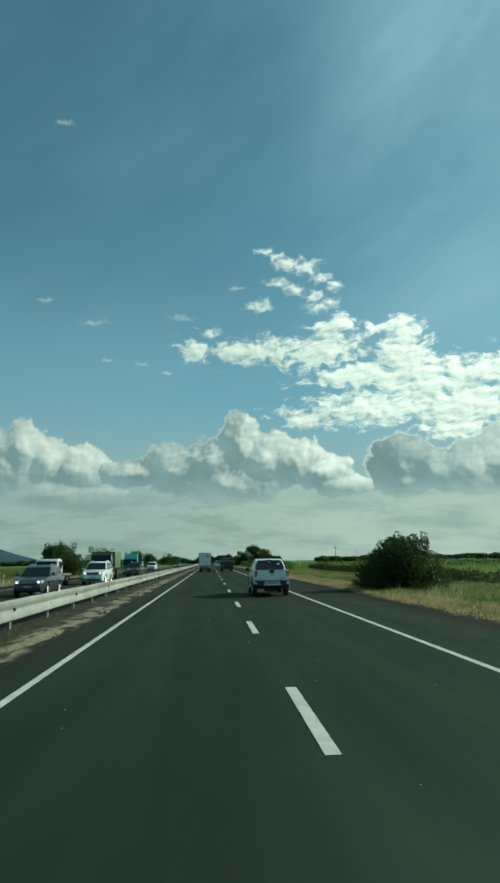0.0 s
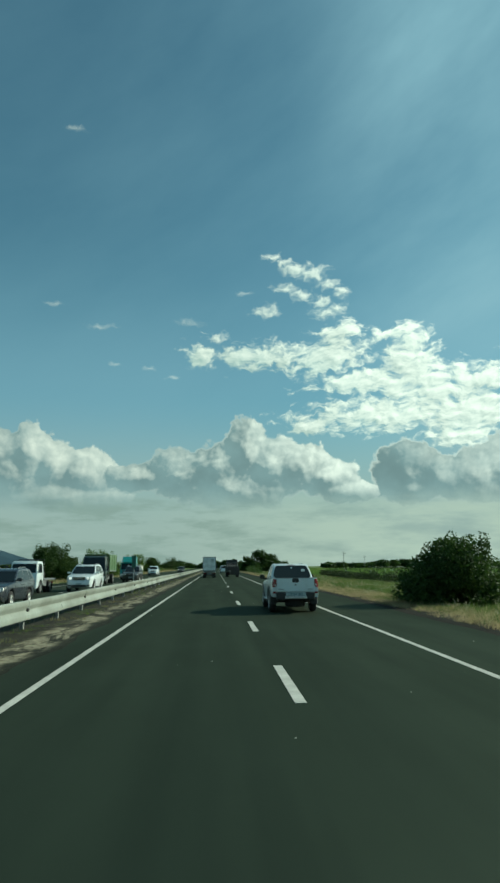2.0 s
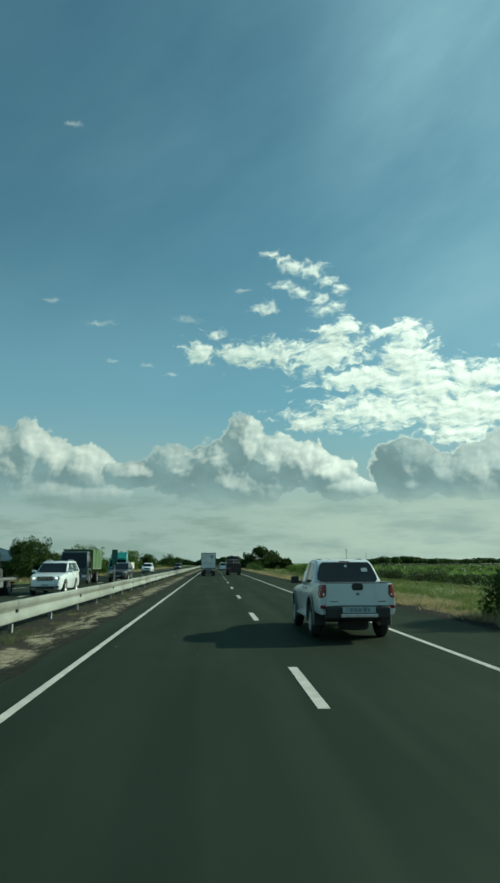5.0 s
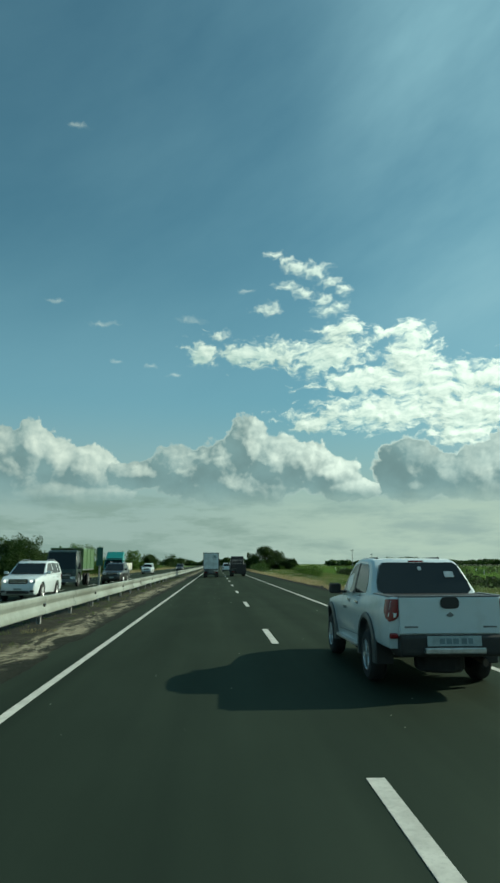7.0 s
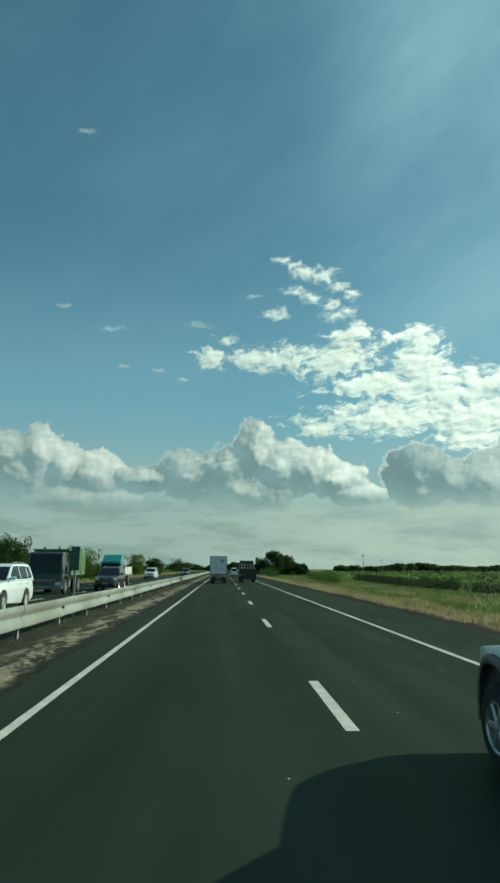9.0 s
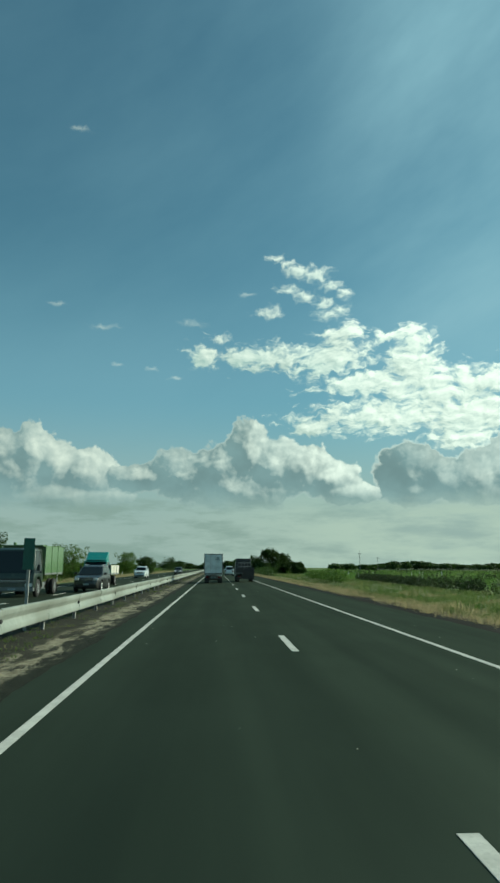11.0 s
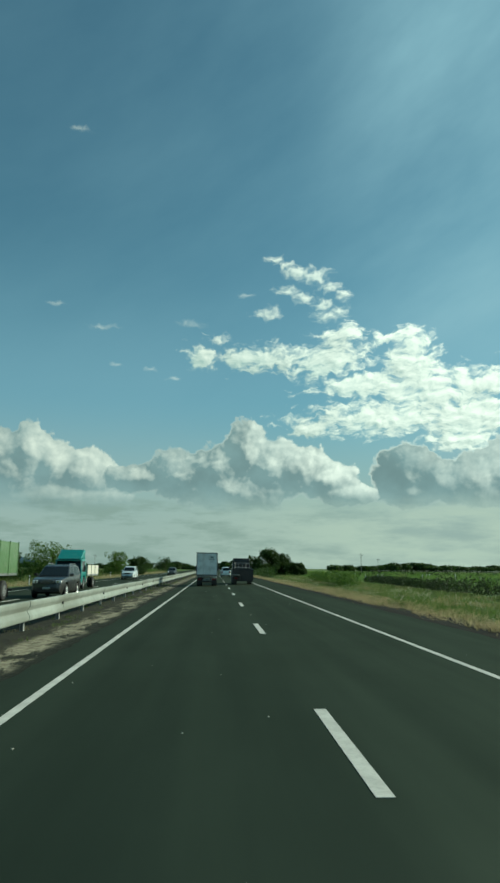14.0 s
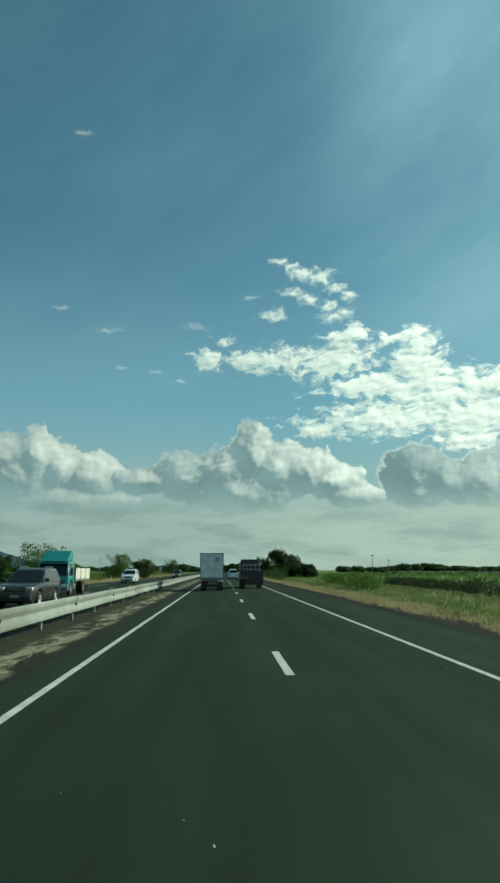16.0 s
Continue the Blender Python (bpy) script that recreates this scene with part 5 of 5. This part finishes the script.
sward("field_grass", "green and yellow grass in the field", GRASS_DRY, 45000, -75.0, -19.5, 20, 420, 0.80, 0.07, 0.5, 16, 1.6, 0.6)
sward("median_tufts", "low green and dry tufts on the median", GRASS_DRY, 6000, -5.5, -4.0, 6, 220, 0.09, 0.014, 0.9, 17, 1.6, 0.12, z=0.0)
sward("feather_grass", "pale feathery grass clumps with seed heads", GRASS_PALE, 4500, 9.2, 15.0, 8, 260, 0.46, 0.013, 0.6, 18, 1.7, 0.3)
sward("roadside_weeds", "small green weeds among the dry grass", LEAF_LIGHT, 14000, 8.3, 12.5, 8, 240, 0.30, 0.05, 0.8, 19, 1.7, 0.25)


def shoulder_edge():
    """The crumbled lip where the asphalt ends, painted near-black for the grass shadow."""
    tagged(strip("verge_lip", (7.14, 7.4, 8.6), -20.0, 500.0, 0.004, VERGE_SHADE_SOIL, 0.6, 0.12, 8.0), "crumbled soil edge beside the asphalt, painted near-black as grass shadow", "verge", kind="structure")


shoulder_edge()


def pebbles():
    """Loose stones scattered on the median soil."""
    rng = np.random.default_rng(6)
    n = 2600
    y = 4 + 150 * rng.random(n) ** 1.5
    x = -5.2 + 2.0 * rng.random(n) ** 0.8
    r = rng.uniform(0.008, 0.026, n)
    unit = np.array([(1, 0, 0), (0, 1, 0), (-1, 0, 0), (0, -1, 0), (0, 0, 0.7)], float)
    v = (unit[None] * rng.uniform(0.6, 1.2, (n, 5, 1)) * r[:, None, None]) + np.stack([x, y, np.full(n, 0.006)], 1)[:, None, :]
    i = np.arange(n)[:, None] * 5
    q = np.concatenate([i + [0, 1, 4, 4], i + [1, 2, 4, 4], i + [2, 3, 4, 4], i + [3, 0, 4, 4]], 1).reshape(-1, 4)[:, :3]
    me = bpy.data.meshes.new("gravel")
    me.from_pydata(v.reshape(-1, 3).tolist(), [], q.tolist())
    tagged(placed("gravel", me, mottled("stone", (0.16, 0.14, 0.11), (0.09, 0.08, 0.065), 4.0)), "loose stones scattered on the median soil", "gravel", kind="stuff")


pebbles()


def road_grit():
    """A few pale chips lying on the asphalt."""
    rng = np.random.default_rng(31)
    n = 160
    y, x, r = 130 * rng.random(n), rng.uniform(-2.0, 6.6, n), rng.uniform(0.006, 0.018, n)
    unit = np.array([(1, 0, 0), (0, 1, 0), (-1, 0, 0), (0, -1, 0), (0, 0, 0.8)], float)
    v = unit[None] * rng.uniform(0.6, 1.2, (n, 5, 1)) * r[:, None, None] + np.stack([x, y, np.full(n, 0.001)], 1)[:, None, :]
    faces = [(5 * i + a, 5 * i + (a + 1) % 4, 5 * i + 4) for i in range(n) for a in range(4)]
    tagged(placed("road_grit", mesh_of("road_grit", v.reshape(-1, 3), faces), mottled("pale_chip", (0.42, 0.42, 0.36), (0.25, 0.25, 0.2), 8.0)), "pale stone chips scattered on the asphalt", "gravel", kind="stuff")


road_grit()


def crown_mesh(name, clumps, leaves, size, mat, seed, spread=0.9):
    """Many small leaves near the surfaces of lumpy clumps (x, y, z, rx, rz)."""
    rng = np.random.default_rng(seed)
    c = np.array(clumps, float)
    weight = c[:, 3] ** 2
    k = rng.choice(len(c), leaves, p=weight / weight.sum())
    d = rng.normal(size=(leaves, 3))
    d /= np.linalg.norm(d, axis=1)[:, None]
    r = rng.uniform(0.55, 1.06, leaves) ** 0.6
    p = c[k, :3] + d * r[:, None] * np.stack([c[k, 3], c[k, 3], c[k, 4]], 1)
    u = rng.normal(size=(leaves, 3)) + d * 0.2
    u /= np.linalg.norm(u, axis=1)[:, None]
    w = np.cross(u, rng.normal(size=(leaves, 3)) + d * 0.8)
    w /= np.linalg.norm(w, axis=1)[:, None]
    s = size * rng.uniform(0.5, 1.4, leaves)[:, None]
    v = np.stack([p - u * s * 0.5, p + w * s * 0.28, p + u * s * 0.5, p - w * s * 0.28], 1)
    keep = p[:, 2] > 0.02
    v = v[keep]
    q = np.arange(len(v) * 4).reshape(-1, 4)
    return fast_mesh(name, v.reshape(-1, 3), q, mat)


def tree(name, label, x, y, h, r, seed, leaves=9000, size=0.16, low=0.0, mat=LEAF, trunk=0.12, clumps=22, category="tree", flat=1.0, group=""):
    """Trunk, limbs and a crown of leaf clumps; low: how far up the crown begins, as a share of the height."""
    rng = random.Random(seed)
    t = thing(name, label, category, pose(x, y, -0.12), group)
    made = []
    for i in range(clumps):
        a = rng.uniform(0, 2 * math.pi)
        q = math.sqrt(rng.random())
        zz = low + (1 - low) * rng.random()
        reach = r * (1.0 - 0.62 * max(0.0, (zz - 0.42) / 0.58) ** 1.6) * (0.72 + 0.28 * min(1.0, (zz - low) / 0.25))
        cr = r * rng.uniform(0.20, 0.42)
        made.append((math.cos(a) * q * (reach - cr * 0.4), math.sin(a) * q * (reach - cr * 0.4) * flat, max(cr * 0.6, zz * h - cr * 0.5), cr, cr * rng.uniform(0.6, 0.95)))
    for i in range(7):
        a = rng.uniform(0, 2 * math.pi)
        made.append((math.cos(a) * r * 0.55, math.sin(a) * r * 0.55, h * rng.uniform(0.86, 1.0), r * 0.11, r * 0.16))
    placed("crown", crown_mesh("crown", made, leaves, size, mat, seed), None, t)
    part("trunk", tube([(0, 0, 0), (0.05 * r, 0.02, h * 0.25), (0.0, 0.08 * r, h * 0.55), (0.06 * r, 0, h * 0.8)], trunk, 8, 0.35), BARK, t)
    for i in range(5):
        cx, cy, cz, cr, _ = made[i]
        part("limb", tube([(0, 0, h * rng.uniform(0.15, 0.4)), (cx * 0.5, cy * 0.5, cz * 0.75), (cx, cy, cz)], trunk * 0.45, 6, 0.3), BARK, t)
    return t


# the broad roadside bush and the clump of trees further on
tree("roadside_bush", "broad dark green bush standing on the verge", 10.9, 35.4, 2.95, 2.4, 23, 36000, 0.13, 0.0, clumps=60, category="bush")
for i, (x, y, h, r, low) in enumerate(((10.8, 216.0, 5.0, 2.6, 0.0), (14.0, 212.0, 6.8, 3.7, 0.05), (17.8, 214.0, 5.6, 3.1, 0.0), (21.8, 212.0, 3.2, 2.2, 0.0))):
    tree("tree", "spreading dark green tree in the roadside clump", x, y, h, r, 40 + i, 26000, 0.2, low, clumps=46, group="roadside clump of trees")
tree("roadside_bush", "dense green bush beyond the oncoming carriageway", -20.6, 92.0, 4.6, 3.6, 71, 30000, 0.17, 0.0, clumps=56, category="bush")
for i, (x, y, h, r) in enumerate(((-20.5, 128.0, 4.6, 4.3), (-27.0, 131.0, 3.4, 3.0), (-22.5, 196.0, 5.0, 4.0), (-18.5, 200.0, 3.6, 2.6), (-24.0, 262.0, 5.0, 4.0), (-21.0, 330.0, 6.0, 4.5))):
    tree("tree", "rounded green tree beside the oncoming carriageway", x, y, h, r, 60 + i, 14000, 0.2, 0.0, LEAF_LIGHT if i in (0, 2) else LEAF, clumps=26, group="trees along the oncoming side")
for i in range(7):
    tree("young_tree", "slim young tree in a row by the field", -24.5 - 0.9 * i, 100.0 + 4.5 * i, 3.9 + 0.25 * (i % 3), 0.55, 80 + i, 1100, 0.2, 0.15, clumps=9, trunk=0.06, group="row of young trees")


def hedge(name, label, pts, h, seed, mat=HEDGE, leaves=9000, size=0.2, w=0.8):
    rng = random.Random(seed)
    clumps = []
    for (x0, y0), (x1, y1) in zip(pts, pts[1:]):
        n = int(math.hypot(x1 - x0, y1 - y0) / (w * 0.9)) + 1
        for i in range(n):
            f = i / n
            r = w * rng.uniform(0.6, 1.2)
            clumps.append((x0 + (x1 - x0) * f + rng.uniform(-0.4, 0.4), y0 + (y1 - y0) * f + rng.uniform(-0.4, 0.4), h * rng.uniform(0.3, 0.6), r, h * rng.uniform(0.4, 0.62)))
    return tagged(placed(name, crown_mesh(name, clumps, leaves, size, mat, seed), None), label, "hedge", kind="stuff")


hedge("hedge", "low dark hedge along the field edge", [(19.5, 20), (18.0, 44), (19.0, 62), (18.2, 92), (20.5, 130)], 0.9, 31, HEDGE, 42000, 0.12, 0.7)
hedge("hedge", "low dark hedge between two fields", [(26, 118), (60, 128), (130, 134)], 1.0, 32)
hedge("hedge", "low dark hedge between two fields", [(34, 210), (90, 220), (190, 224)], 1.3, 36, HEDGE, 7000, 0.3, 1.1)
hedge("scrub", "scrub growing behind the verge", [(12.5, 104), (14.5, 122), (13.5, 134)], 1.4, 33, LEAF_LIGHT, 7000, 0.18)
hedge("scrub", "scrub growing behind the verge", [(9.5, 150), (10.5, 200), (11.5, 280), (12, 420)], 1.7, 34, LEAF, 9000, 0.3, 1.1)
hedge("hedge", "low green scrub beyond the oncoming carriageway", [(-24, 60), (-32, 96), (-26, 180), (-24, 320)], 1.1, 35, LEAF_LIGHT, 8000, 0.25)


def field_stakes():
    """Thin pale stakes standing here and there in the crop."""
    rng = random.Random(9)
    post = mesh_of("stake", [(x * 0.02, y * 0.02, z) for z in (0, 1.0) for x, y in ((-1, -1), (1, -1), (1, 1), (-1, 1))], [(0, 1, 5, 4), (1, 2, 6, 5), (2, 3, 7, 6), (3, 0, 4, 7), (4, 5, 6, 7)])
    post.materials.append(SIGN_WHITE)
    for i in range(24):
        ob = tagged(new("field_stake", post), "thin pale stake standing in the green crop", "stake", "stakes in the crop")
        h = rng.uniform(0.7, 1.15)
        ob.matrix_world = pose(rng.uniform(21, 62), rng.uniform(90, 230), -0.12, rng.uniform(-5, 5), rng.uniform(-5, 5), 0) @ Matrix.Diagonal((2.0, 2.0, h, 1))


field_stakes()


def far_wood(name, label, a, b, h, seed, leaves, w=9.0):
    """Distant trees on the skyline."""
    rng = random.Random(seed)
    clumps = []
    n = int(math.dist(a, b) / (w * 0.55))
    for i in range(n):
        f = i / n
        swell = 0.62 + 0.55 * noise.noise((f * 9.0, seed * 3.1, 0))
        if swell < 0.28:
            continue
        hh = h * swell * rng.uniform(0.75, 1.15)
        clumps.append((a[0] + (b[0] - a[0]) * f + rng.uniform(-4, 4), a[1] + (b[1] - a[1]) * f + rng.uniform(-9, 9), hh * 0.45, w * rng.uniform(0.4, 0.8), hh * 0.55))
    return tagged(placed(name, crown_mesh(name, clumps, leaves * 2, 2.4, LEAF, seed), None), label, "woods", kind="stuff")


far_wood("far_woods", "dark line of distant trees across the fields", (95, 560), (520, 640), 8, 51, 14000)
far_wood("far_woods", "dark line of distant trees across the fields", (160, 900), (900, 1000), 12, 52, 12000, 14)
far_wood("far_woods", "dark line of distant trees across the fields", (-520, 760), (-30, 900), 9, 53, 9000, 12)
far_wood("far_woods", "distant trees where the road meets the horizon", (-40, 700), (60, 720), 9, 54, 5000, 8)

# a flat pale band set in front of the far trees
PALE = mottled("pale_field", (0.42, 0.44, 0.36), (0.30, 0.33, 0.25), 0.05, 0.9)
tagged(strip("pale_field", (120.0, 900.0), 500.0, 560.0, 0.6, PALE, 20.0), "pale strip before the far trees", "field", kind="structure")


def mountain():
    verts, faces = [], []
    n, m = 90, 14
    for i in range(n + 1):
        f = i / n
        x = -2600 + 2250 * f
        ridge = 150 * math.exp(-((x + 1480) / 380) ** 2) + 62 * math.exp(-((x + 2150) / 330) ** 2) + 9 * noise.noise((x * 0.006, 1.0, 0))
        ridge *= 1 - max(0.0, (f - 0.72) / 0.28) ** 1.3
        for j in range(m + 1):
            g = j / m
            rough = 1 + 0.14 * noise.noise((x * 0.012, g * 5.0, 3.0))
            verts.append((x, 3900 - 700 * (1 - g) + 0.0, max(-2.0, ridge * math.sin(g * math.pi / 2) * (rough if g < 1 else 1.0)) - 1.0))
    for i in range(n):
        for j in range(m):
            a = i * (m + 1) + j
            faces.append((a, a + m + 1, a + m + 2, a + 1))
    # the blue of the distant air is mixed into the ridge's base colour
    ob = placed("mountain", mesh_of("mountain", verts, faces), mottled("mountain_haze_blue", (0.034, 0.066, 0.088), (0.026, 0.054, 0.074), 0.01, 0.95), None, "", True)
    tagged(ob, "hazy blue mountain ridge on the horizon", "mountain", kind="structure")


mountain()

POLE = plain("pole_grey", (0.2, 0.2, 0.19), 0.7)


def utility_pole(x, y, h):
    t = thing("utility_pole", "thin utility pole standing in the fields", "utility pole", pose(x, y, -0.12), "utility poles")
    part("pole", tube([(0, 0, 0), (0, 0, h)], 0.14, 8, 0.6), POLE, t)
    part("crossarm", boxed(-0.9, -0.06, h - 0.8, 0.9, 0.06, h - 0.66), POLE, t)
    return t


pole = utility_pole(58.0, 300.0, 8.0)
for x, y in ((95.0, 420.0), (-60.0, 380.0)):
    copy_thing(pole, pose(x, y, -0.12))
